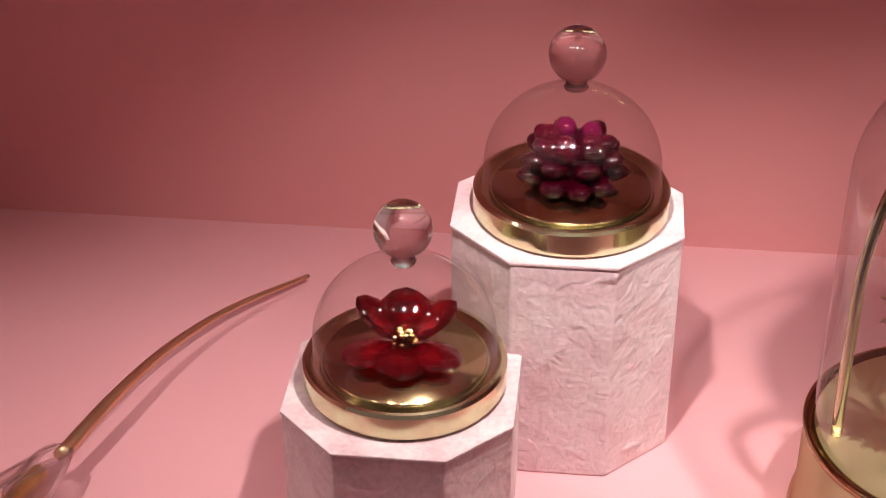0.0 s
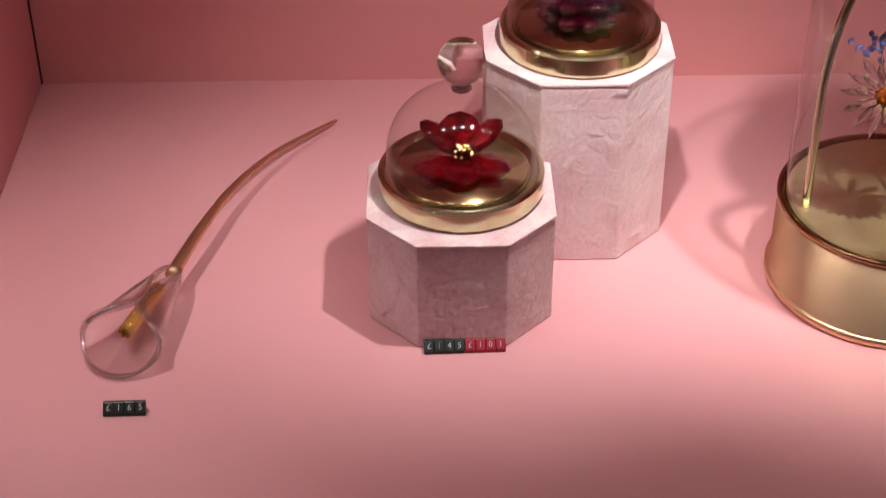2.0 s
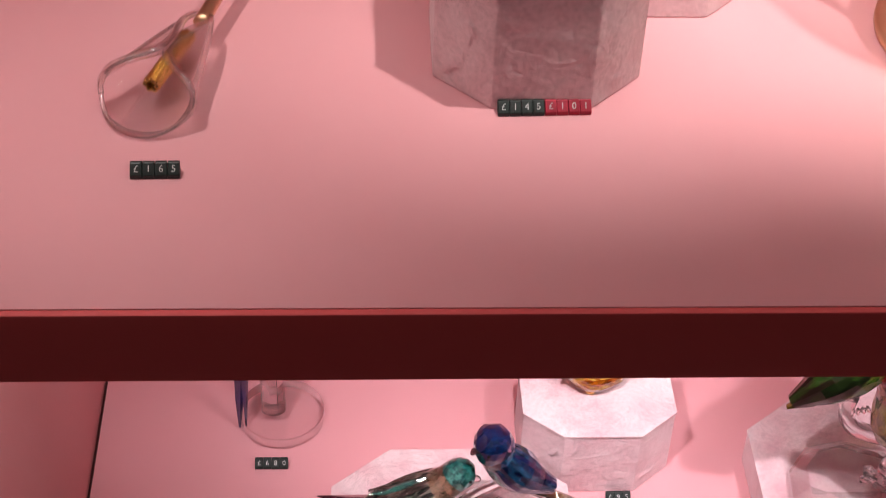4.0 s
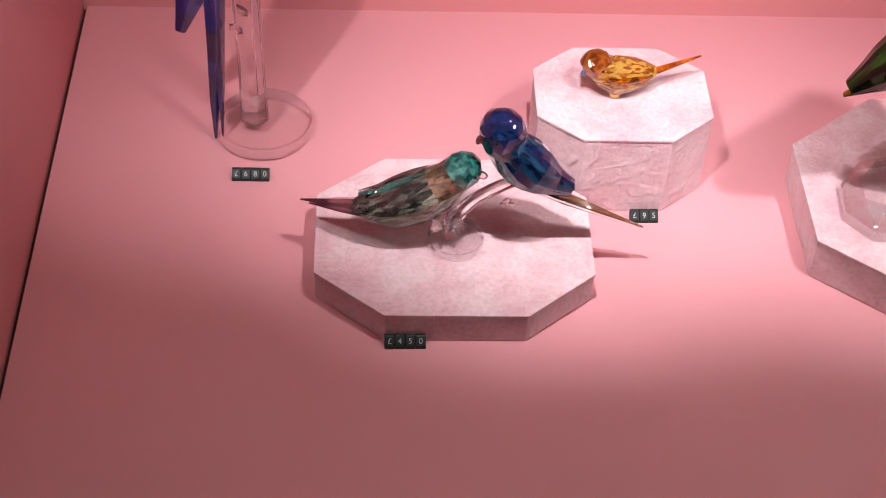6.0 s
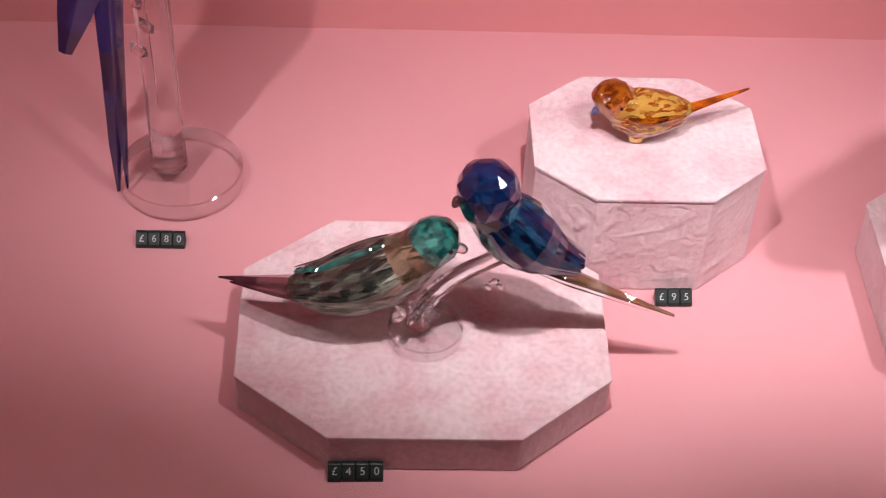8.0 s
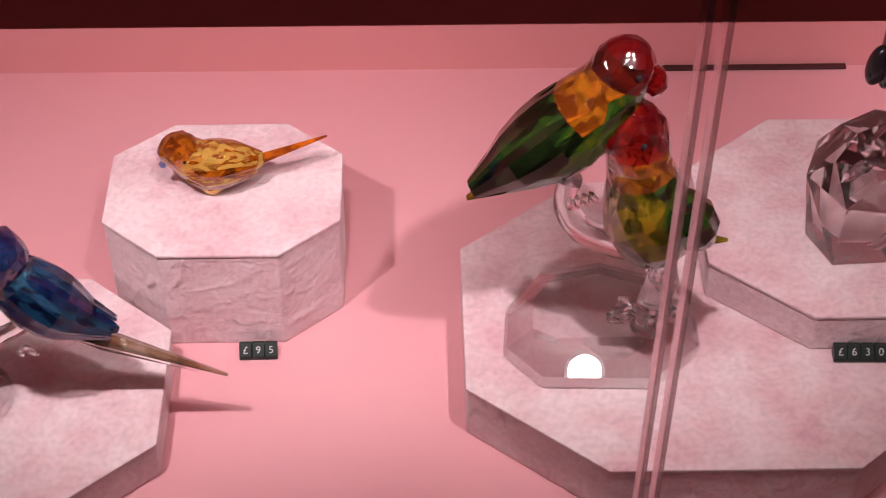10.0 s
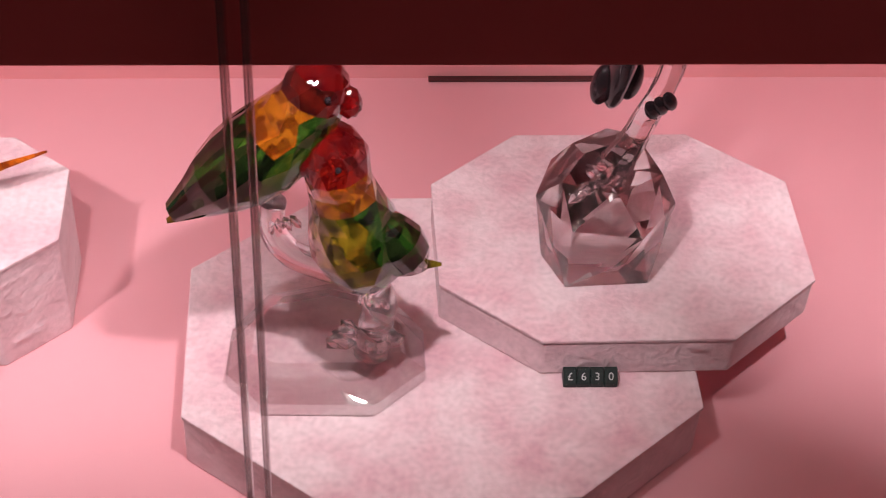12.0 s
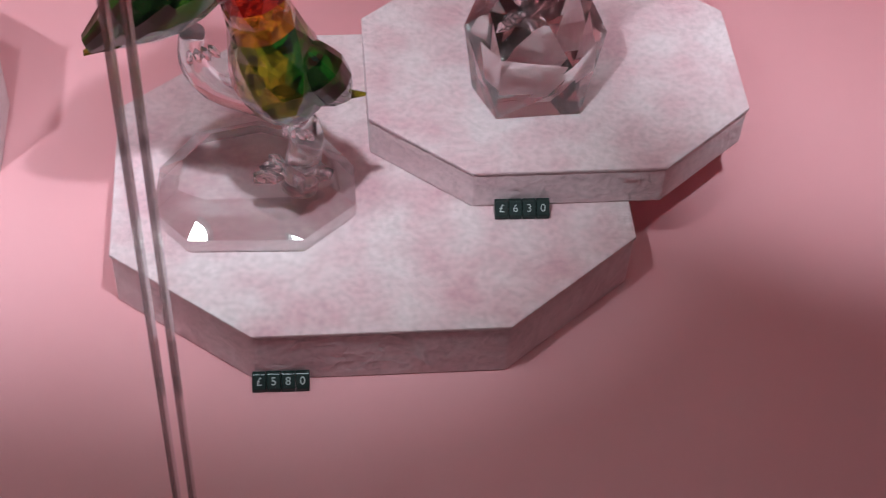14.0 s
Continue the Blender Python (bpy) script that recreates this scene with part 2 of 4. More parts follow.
def box(x0, x1, y0, y1, z0, z1, bevel=0.0):
    bm = bmesh.new()
    bmesh.ops.create_cube(bm, size=1, matrix=Matrix.Translation(((x0 + x1) / 2, (y0 + y1) / 2, (z0 + z1) / 2)) @ Matrix.Diagonal((x1 - x0, y1 - y0, z1 - z0, 1)))
    if bevel:
        bmesh.ops.bevel(bm, geom=bm.edges[:], offset=bevel, segments=2, affect="EDGES", profile=0.5)
    return bm


def setting(name, bm, material, label, category):
    return tagged(part(name, bm, material), label, category, "", "structure")


def lathe(profile, n=64, close=False):
    """Turns (radius, height) pairs round z."""
    bm = bmesh.new()
    rings = []
    for r, z in profile:
        if r < 1e-6:
            rings.append([bm.verts.new((0, 0, z))])
        else:
            rings.append([bm.verts.new((r * math.cos(2 * math.pi * k / n), r * math.sin(2 * math.pi * k / n), z)) for k in range(n)])
    pairs = list(zip(rings, rings[1:])) + ([(rings[-1], rings[0])] if close else [])
    for a, b in pairs:
        for k in range(n):
            q = [a[k % len(a)], a[(k + 1) % len(a)], b[(k + 1) % len(b)], b[k % len(b)]]
            q = list(dict.fromkeys(q))
            if len(q) > 2:
                bm.faces.new(q)
    bmesh.ops.recalc_face_normals(bm, faces=bm.faces[:])
    return bm


def octagon(cx, cy, w, d, cut, z0, z1, bevel=0.0012, wobble=0.0):
    """An upright prism on a rectangle with cut corners."""
    bm = bmesh.new()
    x, y = w / 2, d / 2
    a, b = cut if isinstance(cut, tuple) else (cut, cut)
    ring = [(-x + a, -y), (x - a, -y), (x, -y + b), (x, y - b), (x - a, y), (-x + a, y), (-x, y - b), (-x, -y + b)]
    low = [bm.verts.new((cx + a, cy + b, z0)) for a, b in ring]
    top = [bm.verts.new((cx + a, cy + b, z1)) for a, b in ring]
    bm.faces.new(top), bm.faces.new(low[::-1])
    for k in range(8):
        bm.faces.new((low[k], low[(k + 1) % 8], top[(k + 1) % 8], top[k]))
    bmesh.ops.bevel(bm, geom=bm.edges[:], offset=bevel, segments=2, affect="EDGES", profile=0.6)
    return bm


def plinth(cx, cy, w, d, cut, z0, z1, label):
    ob = thing("plinth", label, "plinth", "suede plinths", (cx, cy, z0))
    h = z1 - z0
    part("body", octagon(0, 0, w, d, cut, 0, h - 0.0019), SUEDE, ob)
    part("top_panel", octagon(0, 0, w + 0.0012, d + 0.0012, cut, h - 0.0018, h, 0.0006), SUEDE_TOP, ob, "mottled pink suede top panel")
    return ob


def tube(points, radii, n=8, rough=0.0, seed=1, cap=True):
    """A rod through points, with a radius at each."""
    rng = random.Random(seed)
    bm = bmesh.new()
    pts = [Vector(p) for p in points]
    rings, side = [], None
    for k, p in enumerate(pts):
        way = (pts[min(k + 1, len(pts) - 1)] - pts[max(k - 1, 0)]).normalized()
        if side is None:
            side = way.orthogonal().normalized()
        side = (side - way * side.dot(way)).normalized()
        up = way.cross(side)
        rings.append([bm.verts.new(p + (side * math.cos(2 * math.pi * j / n) + up * math.sin(2 * math.pi * j / n)) * radii[k] * (1 + rng.uniform(-rough, rough))) for j in range(n)])
    for a, b in zip(rings, rings[1:]):
        for j in range(n):
            bm.faces.new((a[j], a[(j + 1) % n], b[(j + 1) % n], b[j]))
    if cap:
        bm.faces.new(rings[0][::-1]), bm.faces.new(rings[-1])
    bmesh.ops.recalc_face_normals(bm, faces=bm.faces[:])
    return bm


def curve_points(points, steps=6):
    """A smooth run of points through the given ones."""
    p = [Vector(q) for q in points]
    out = []
    for k in range(len(p) - 1):
        a, b, c, d = p[max(k - 1, 0)], p[k], p[k + 1], p[min(k + 2, len(p) - 1)]
        for s in range(steps):
            t = s / steps
            out.append(0.5 * (2 * b + (c - a) * t + (2 * a - 5 * b + 4 * c - d) * t * t + (3 * b - a - 3 * c + d) * t**3))
    return out + [p[-1]]


def lump(center, radii, way=(0, 0, 1), sub=2, jitter=0.06, seed=1, taper=0.0):
    """A cut-stone ellipsoid; its long axis, radii[2], points along way."""
    rng = random.Random(seed)
    bm = bmesh.new()
    bmesh.ops.create_icosphere(bm, subdivisions=sub, radius=1)
    turn = Vector(way).normalized().to_track_quat("Z", "Y").to_matrix()
    for v in bm.verts:
        k = 1 + rng.uniform(-jitter, jitter)
        t = 1 - taper * (v.co.z + 1) / 2
        v.co = turn @ Vector((v.co.x * radii[0] * k * t, v.co.y * radii[1] * k * t, v.co.z * radii[2])) + Vector(center)
    return bm


def blade(points, widths, thick, side=(0, 1, 0)):
    """A long cut blade, a lozenge across: ridge up, keel down."""
    bm = bmesh.new()
    rings = []
    pts = [Vector(p) for p in points]
    for k, p in enumerate(pts):
        way = (pts[min(k + 1, len(pts) - 1)] - pts[max(k - 1, 0)]).normalized()
        s = (Vector(side) - way * way.dot(Vector(side))).normalized()
        u = s.cross(way).normalized()
        w, h = widths[k], thick[k]
        rings.append([bm.verts.new(p + q) for q in (s * w, u * h, -s * w, -u * h)])
    for a, b in zip(rings, rings[1:]):
        for j in range(4):
            bm.faces.new((a[j], a[(j + 1) % 4], b[(j + 1) % 4], b[j]))
    bm.faces.new(rings[0][::-1]), bm.faces.new(rings[-1])
    bmesh.ops.recalc_face_normals(bm, faces=bm.faces[:])
    return bm


def hull(points):
    bm = bmesh.new()
    for p in points:
        bm.verts.new(p)
    bmesh.ops.convex_hull(bm, input=bm.verts[:])
    loose = [v for v in bm.verts if not v.link_faces]
    bmesh.ops.delete(bm, geom=loose, context="VERTS")
    bmesh.ops.recalc_face_normals(bm, faces=bm.faces[:])
    return bm


def joined(pieces):
    """One bmesh out of (bmesh, material slot) pairs."""
    out = bmesh.new()
    for bm, slot in pieces:
        for f in bm.faces:
            f.material_index = f.material_index if slot is None else slot
        me = bpy.data.meshes.new("piece")
        bm.to_mesh(me)
        bm.free()
        out.from_mesh(me)
        bpy.data.meshes.remove(me)
    return out


def figurine(name, pieces, mats, label):
    return tagged(part(name, joined(pieces), mats), label, "figurine")


def lettering(text, size, material, parent, m):
    cu = bpy.data.curves.new("lettering", "FONT")
    cu.body, cu.size, cu.align_x, cu.align_y, cu.extrude = text, size, "CENTER", "CENTER", 0.00012
    ob = bpy.data.objects.new("lettering_source", cu)
    scene.collection.objects.link(ob)
    bpy.context.view_layer.update()
    me = bpy.data.meshes.new_from_object(ob.evaluated_get(bpy.context.evaluated_depsgraph_get()))
    bpy.data.objects.remove(ob)
    me.name = "lettering"
    me.materials.clear()
    me.materials.append(material)
    t = new("lettering", me)
    t.parent, t.matrix_basis = parent, m
    return t


BLOCK = {}


def price_tag(text, x, y, z, turn, label, material=None, step=0.0057):
    """A row of small dark cubes with a sloped face, one character on each."""
    material = material or TAG
    ob = thing("price_tag", label, "price tag", "price tags")
    ob.matrix_basis = pose(x, y, z, 0, 0, turn)
    key = material.name
    if key not in BLOCK:
        bm = bmesh.new()
        prof = [(-0.0032, 0), (0.0032, 0), (0.0032, 0.0060), (0.0012, 0.0062), (-0.0032, 0.0022)]
        h = step / 2 - 0.00008
        a = [bm.verts.new((-h, p, q)) for p, q in prof]
        b = [bm.verts.new((h, p, q)) for p, q in prof]
        bm.faces.new(a), bm.faces.new(b[::-1])
        for k in range(5):
            bm.faces.new((a[k], b[k], b[(k + 1) % 5], a[(k + 1) % 5]))
        bmesh.ops.recalc_face_normals(bm, faces=bm.faces[:])
        bmesh.ops.bevel(bm, geom=bm.edges[:], offset=0.0003, segments=1, affect="EDGES")
        BLOCK[key] = bpy.data.meshes.new("block")
        bm.to_mesh(BLOCK[key])
        bm.free()
        BLOCK[key].materials.append(material)
    n = len(text)
    for k, ch in enumerate(text):
        cx = (k - (n - 1) / 2) * step
        b = new("block", BLOCK[key])
        b.parent = ob
        b.location = (cx, 0, 0)
        lettering(ch, 0.0046, WHITE, ob, pose(cx, -0.0011, 0.0043, 42))
    return ob

# ---- the case ----
X0, X1 = -0.191, 0.78
BACK = 0.183
setting("floor_lower", box(X0 + 0.0012, X1, -0.240, BACK, -0.02, 0, 0.0), PINK, "glossy pink lacquered display floor", "floor")
setting("wall_back_lower", box(X0 - 0.02, X1, BACK, BACK + 0.02, -0.02, 0.3450), PINK_WALL, "pink painted back wall of the lower bay", "wall")
setting("wall_left_lower", box(X0 - 0.03, X0 - 0.0012, -0.240, BACK - 0.001, -0.02, 0.3450), PINK_WALL, "pink side wall of the lower bay", "wall")
setting("trim_floor_gap", box(X0 - 0.0012, X0 + 0.0012, -0.240, BACK, -0.021, -0.003), GROOVE, "dark gap between floor and side wall", "trim")
setting("shelf_board", box(X0 - 0.2, X1 + 0.2, -0.2366, 0.2048, 0.3450, 0.3843, 0.0), [PINK], "pink lacquered upper shelf board", "shelf")
setting("trim_shelf_front", box(X0 - 0.2, X1 + 0.2, -0.2405, -0.2367, 0.3446, 0.3840, 0.0006), MAROON, "dark maroon front edge of the shelf", "trim")
setting("wall_back_upper", box(X0 - 0.2, X1 + 0.2, 0.2048, 0.225, 0.3430, 0.771), PINK_WALL, "pink painted back wall of the upper bay", "wall")
setting("wall_left_upper", box(-0.235, -0.2105, -0.232, 0.2038, 0.3853, 0.7705), PINK_WALL, "pink side wall of the upper bay", "wall")
setting("trim_upper_gap", box(-0.2117, -0.2095, 0.2025, 0.2046, 0.3849, 0.7705), GROOVE, "dark joint in the corner of the upper bay", "trim")
setting("ceiling", box(X0 - 0.2, X1 + 0.2, -0.2366, 0.225, 0.771, 0.80), PINK_WALL, "pink underside of the top board", "ceiling")
setting("trim_ceiling_front", box(X0 - 0.2, X1 + 0.2, -0.2405, -0.2367, 0.7705, 1.1, 0.0006), MAROON, "dark maroon fascia above the upper bay", "trim")
setting("wall_right", box(X1, X1 + 0.02, -0.240, 0.2, -0.02, 0.3448), PINK_WALL, "pink end wall of the case", "wall")
setting("wall_right_upper", box(X1, X1 + 0.02, -0.236, 0.2, 0.3853, 0.7705), PINK_WALL, "pink end wall of the case", "wall")
setting("wall_below", box(X0 - 0.2, X1 + 0.2, -0.2405, -0.2402, -0.5, -0.0205), MAROON, "maroon panel under the case", "wall")
setting("trim_back_strip", box(0.3715, 0.4705, 0.1790, BACK - 0.0003, 0.0002, 0.0018, 0.0004), GROOVE, "dark strip along the foot of the back wall", "trim")
for name, x0, x1 in (("glass_pane_1", -0.8, 0.2962), ("glass_pane_2", 0.3006, 1.4)):
    pane = setting(name, box(x0, x1, -0.2480, -0.2420, -0.3, 1.0), FRONT, "clear front glass pane of the case", "window")
    e = x1 if x0 < 0 else x0
    part("glass_edge", box(e - 0.0007, e + 0.0007, -0.2482, -0.2418, -0.3, 1.0), EDGE, pane, "polished edge of the glass")
# the shop behind the viewer
setting("wall_shop", box(-2.5, 3.0, -2.52, -2.5, -1.0, 2.2), painted("shop_wall", (0.06, 0.052, 0.05), (0.08, 0.07, 0.066), 0.8), "plain wall behind the viewer", "wall")
setting("floor_shop", box(-2.5, 3.0, -2.5, -0.242, -1.02, -1.0), painted("shop_floor", (0.07, 0.06, 0.055), (0.09, 0.075, 0.07), 0.5), "plain grey shop floor", "floor")

# ---- rows of small downlights under the boards ----
GLOW = bpy.data.materials.new("led_glow")
GLOW.use_nodes = True
GLOW.node_tree.nodes["Principled BSDF"].inputs["Emission Color"].default_value = (1.0, 0.95, 0.92, 1)
GLOW.node_tree.nodes["Principled BSDF"].inputs["Emission Strength"].default_value = 60


def downlight(x, y, z):
    ob = thing("downlight", "small round white downlight set under a board", "lamp", "downlights", (x, y, z))
    part("ring", lathe([(0.0102, 0.0), (0.0140, 0.0), (0.0140, -0.0016), (0.0125, -0.0024), (0.0102, -0.0012)], 32, True), WHITE, ob)
    part("lens", lathe([(0, -0.0010), (0.0101, -0.0010), (0.0101, -0.0002), (0, -0.0002)], 28), GLOW, ob, "glowing lens")
    return ob


first = downlight(-0.15, LAMP_Y, 0.3450)
for x in (-0.03, 0.09, 0.20, 0.26, 0.33, 0.43, 0.52):
    copy_thing(first, pose(x, LAMP_Y, 0.3450))
for x in (-0.18, -0.05, 0.03, 0.09, 0.15, 0.24, 0.33):
    copy_thing(first, pose(x, LAMP_Y, 0.7710))

# ---- plinths ----
plinth(0.0512, -0.0565, 0.1566, 0.127, (0.0395, 0.0325), 0.0, 0.0207, "low wide octagonal plinth of pale pink suede")
plinth(0.1525, 0.0285, 0.1030, 0.0855, (0.0260, 0.0216), 0.0, 0.0565, "tall octagonal plinth of pale pink suede")
plinth(0.3640, -0.0265, 0.2120, 0.1700, (0.0560, 0.0440), 0.0, 0.0293, "large low octagonal plinth of pale pink suede")
plinth(0.4440, 0.0145, 0.1600, 0.1270, (0.0405, 0.0330), 0.0295, 0.0505, "octagonal pink suede plinth lying across a larger one")
plinth(0.0802, -0.0430, 0.1040, 0.1070, 0.0275, 0.3844, 0.4548, "short octagonal suede plinth under a glass bell")
plinth(0.1505, 0.0345, 0.1085, 0.1000, 0.0300, 0.3844, 0.5063, "tall octagonal crinkled suede plinth under a glass bell")

# ---- price tags ----
price_tag("£165", -0.1016, -0.1475, 0.3844, 1, "dark price tag of four small cubes reading 165 pounds")
price_tag("£145", 0.0700, -0.0993, 0.3844, 2, "dark price tag of four small cubes reading 145 pounds")
price_tag("£101", 0.0930, -0.0985, 0.3844, 2, "red price tag of four small cubes reading 101 pounds", TAG_RED)
price_tag("£680", -0.0690, 0.0115, 0.0, -0.3, "dark price tag of four small cubes reading 680 pounds")
price_tag("£450", 0.0235, -0.1235, 0.0, 1, "dark price tag of four small cubes reading 450 pounds")
price_tag("£95", 0.1665, -0.0215, 0.0, 1, "dark price tag of three small cubes reading 95 pounds")
price_tag("£580", 0.3240, -0.1145, 0.0, -1, "dark price tag of four small cubes reading 580 pounds")
price_tag("£630", 0.4247, -0.0535, 0.0295, -1, "dark price tag of four small cubes reading 630 pounds")

# ---- crystal figurines on the lower floor ----
V = Vector


def smooth(bm):
    for f in bm.faces:
        f.smooth = True
    return bm


def edged(bm, flat, edge):
    """Split a slab into (level faces, cut sides), for two finishes in one mesh."""
    bm.normal_update()
    for f in bm.faces:
        f.material_index = flat if abs(f.normal.z) > 0.95 else edge + (abs(f.normal.z) > 0.35)
    return (bm, None)


def ring_frame(rings, k):
    """Centre, side (towards the glass) and back of a body at one of its rings (x, y, z, radius)."""
    a, b = V(rings[max(k - 1, 0)][:3]), V(rings[min(k + 1, len(rings) - 1)][:3])
    way = (b - a).normalized()
    s = V((0, -1, 0))
    s = (s - way * s.dot(way)).normalized()
    return V(rings[k][:3]), s, s.cross(way).normalized()


def cut_body(rings, n, slot, seed=1, wide=1.0):
    """A body of staggered triangular facets through rings; slot(k, side, back) gives the finish of a facet."""
    rng = random.Random(seed)
    bm = bmesh.new()
    loops = []
    for k, ring in enumerate(rings):
        p, s, u = ring_frame(rings, k)
        loops.append([])
        for j in range(n):
            a = 2 * math.pi * (j + 0.5 * (k % 2) + rng.uniform(-0.12, 0.12)) / n
            r = ring[3] * (1 + rng.uniform(-0.045, 0.045))
            loops[-1].append(bm.verts.new(p + s * (math.cos(a) * r * wide) + u * (math.sin(a) * r)))
    for k in range(len(rings) - 1):
        A, B = loops[k], loops[k + 1]
        p, s, u = ring_frame(rings, k)
        mid = (p + V(rings[k + 1][:3])) / 2
        for j in range(n):
            q = (j + 1) % n
            tri = ((A[j], A[q], B[j]), (A[q], B[q], B[j])) if k % 2 == 0 else ((A[j], A[q], B[q]), (A[j], B[q], B[j]))
            for t in tri:
                f = bm.faces.new(t)
                v = (f.calc_center_median() - mid).normalized()
                f.material_index = slot(k, v.dot(s), v.dot(u))
    for loop, k in ((loops[0][::-1], 0), (loops[-1], len(rings) - 2)):
        bm.faces.new(loop).material_index = slot(k, 1, 0)
    bmesh.ops.recalc_face_normals(bm, faces=bm.faces[:])
    return (bm, None)


def plumes(rings, k0, k1, angles, width, thick, slots, past=(0, 0, 0)):
    """Long cut feathers laid along a body from ring k0 to ring k1, at angles from its side to its back."""
    out = []
    step = 1 if k1 > k0 else -1
    for i, deg in enumerate(angles):
        a = radians(deg)
        pts, around = [], V((0, 0, 0))
        for k in range(k0, k1 + step, step):
            p, s, u = ring_frame(rings, k)
            pts.append(p + (s * math.cos(a) + u * math.sin(a)) * rings[k][3])
            around += u * math.cos(a) - s * math.sin(a)
        pts[-1] = pts[-1] + V(past)
        m = len(pts) - 1
        w = [1.2 * width * max(0.08, math.sin(math.pi * (0.12 + 0.80 * j / m))) for j in range(m + 1)]
        out.append((blade(pts, w, [thick * 0.6 * max(0.2, q / width) for q in w], around), slots[i % len(slots)]))
    return out


def eye(x, y, z, slot, r=0.0011):
    return (lump((x, y, z), (r, r, r), (0, 0, 1), 2, 0.0, 1), slot)


# bird pair on a branch, on the low wide plinth
Y = -0.060
pair = []
pair += [(lathe([(0, 0.0209), (0.0158, 0.0209), (0.0160, 0.0215), (0.0160, 0.0262), (0.0156, 0.0268), (0, 0.0268)], 48), None)]
for v in pair[0][0].verts:
    v.co += V((0.0521, -0.0636, 0))
edged(pair[0][0], 10, 11)
pair += [(tube(curve_points([(0.049, -0.062, 0.026), (0.052, -0.062, 0.040), (0.064, Y, 0.053), (0.083, Y, 0.066)]), [0.0055, 0.005, 0.0048, 0.0046, 0.0045, 0.0044, 0.0043, 0.0042, 0.0041, 0.004, 0.0040, 0.0038, 0.0038, 0.0037, 0.0037, 0.0036, 0.0036, 0.0036, 0.0036], 9, 0.03, 3), 0)]
for k in range(7):
    a = k * 0.9
    pair += [(lump((0.047 + 0.007 * math.cos(a), -0.064 + 0.005 * math.sin(a), 0.033 + 0.0015 * (k % 3)), (0.0018, 0.0036, 0.0042), (math.cos(a), math.sin(a), 0.7), 1, 0.2, k), 0)]
for k, (dx, dz) in enumerate(((0.0, 0.0), (0.003, -0.003), (-0.002, -0.0035))):
    pair += [(lump((0.079 + dx, Y - 0.006, 0.056 + dz), (0.0012, 0.0016, 0.0026), (1, 0, dz * 300 + 0.2), 1, 0.1, k), 0)]
A = [(-0.006, Y, 0.0452, 0.0040), (0.001, Y, 0.0452, 0.0085), (0.009, Y, 0.0455, 0.0115), (0.018, Y, 0.0475, 0.0138), (0.027, Y, 0.0510, 0.0148), (0.035, Y, 0.0555, 0.0146), (0.042, Y, 0.0608, 0.0130), (0.0475, Y, 0.0660, 0.0112), (0.0515, Y, 0.0705, 0.0108), (0.0550, Y, 0.0745, 0.0106), (0.0578, Y, 0.0780, 0.0088), (0.0596, Y, 0.0808, 0.0052), (0.0602, Y, 0.0818, 0.0008)]
pair += [cut_body(A, 14, lambda k, side, back: 2 if k > 7 else 3 if k > 5 else 5 if back > -0.2 else 1, 5)]
pair += plumes(A, 6, 1, (86,), 0.0022, 0.0016, (2,), (-0.004, 0, 0.001))
pair += plumes(A, 6, 1, (58, 34, 12, 122, 146, 168), 0.0032, 0.0013, (5, 1), (-0.004, 0, 0))
pair += plumes(A, 4, 1, (-14,), 0.0028, 0.0012, (1,))
pair += [(lump((0.0645, Y - 0.002, 0.0710), (0.0022, 0.0024, 0.0038), (1, 0, -0.6), 2, 0.05, 8), 0)]
pair += [eye(0.0605, Y - 0.0092, 0.0755, 13)]
pair += [(blade([(0.004, Y, 0.0455), (-0.004, Y + 0.003, 0.0440), (-0.036, Y + 0.013, 0.0375)], [0.0060, 0.0055, 0.0005], [0.0040, 0.0036, 0.0005]), 6)]
pair += [(blade([(0.000, Y - 0.003, 0.0435), (-0.012, Y + 0.002, 0.0415), (-0.031, Y + 0.010, 0.0375)], [0.0042, 0.0036, 0.0005], [0.0028, 0.0024, 0.0005]), 6)]
B = [(0.0735, Y, 0.1142, 0.0010), (0.0735, Y, 0.1125, 0.0060), (0.0736, Y, 0.1090, 0.0103), (0.0739, Y, 0.1045, 0.0126), (0.0744, Y, 0.0995, 0.0129), (0.0756, Y, 0.0945, 0.0117), (0.0782, Y, 0.0895, 0.0118), (0.0822, Y, 0.0845, 0.0132), (0.0868, Y, 0.0795, 0.0140), (0.0920, Y, 0.0745, 0.0136), (0.0975, Y, 0.0700, 0.0118), (0.1035, Y, 0.0660, 0.0090), (0.1100, Y, 0.0625, 0.0055), (0.1165, Y, 0.0595, 0.0012)]
pair += [cut_body(B, 14, lambda k, side, back: 7 if k < 5 else 6 if k == 5 and back < 0.1 else 8 if back > -0.35 else 2, 9)]
pair += plumes(B, 6, 12, (90, 62, 36, 10, -14, 118, 144, 170), 0.0034, 0.0015, (8, 7, 8), (0.004, 0, -0.002))
pair += [(lump((0.0622, Y - 0.003, 0.0975), (0.0022, 0.0022, 0.0036), (-0.5, 0, -1), 2, 0.05, 12), 4)]
pair += [eye(0.0705, Y - 0.0122, 0.1025, 13), eye(0.0640, Y - 0.0080, 0.1015, 13)]
pair += [(blade([(0.094, Y, 0.0635), (0.108, Y, 0.0560), (0.158, Y, 0.0310)], [0.0058, 0.0052, 0.0010], [0.0035, 0.003, 0.0006]), 9)]
pair += [(blade([(0.098, Y - 0.003, 0.0600), (0.110, Y - 0.003, 0.0535), (0.146, Y - 0.001, 0.0350)], [0.0030, 0.0030, 0.0006], [0.0025, 0.002, 0.0005]), 0)]
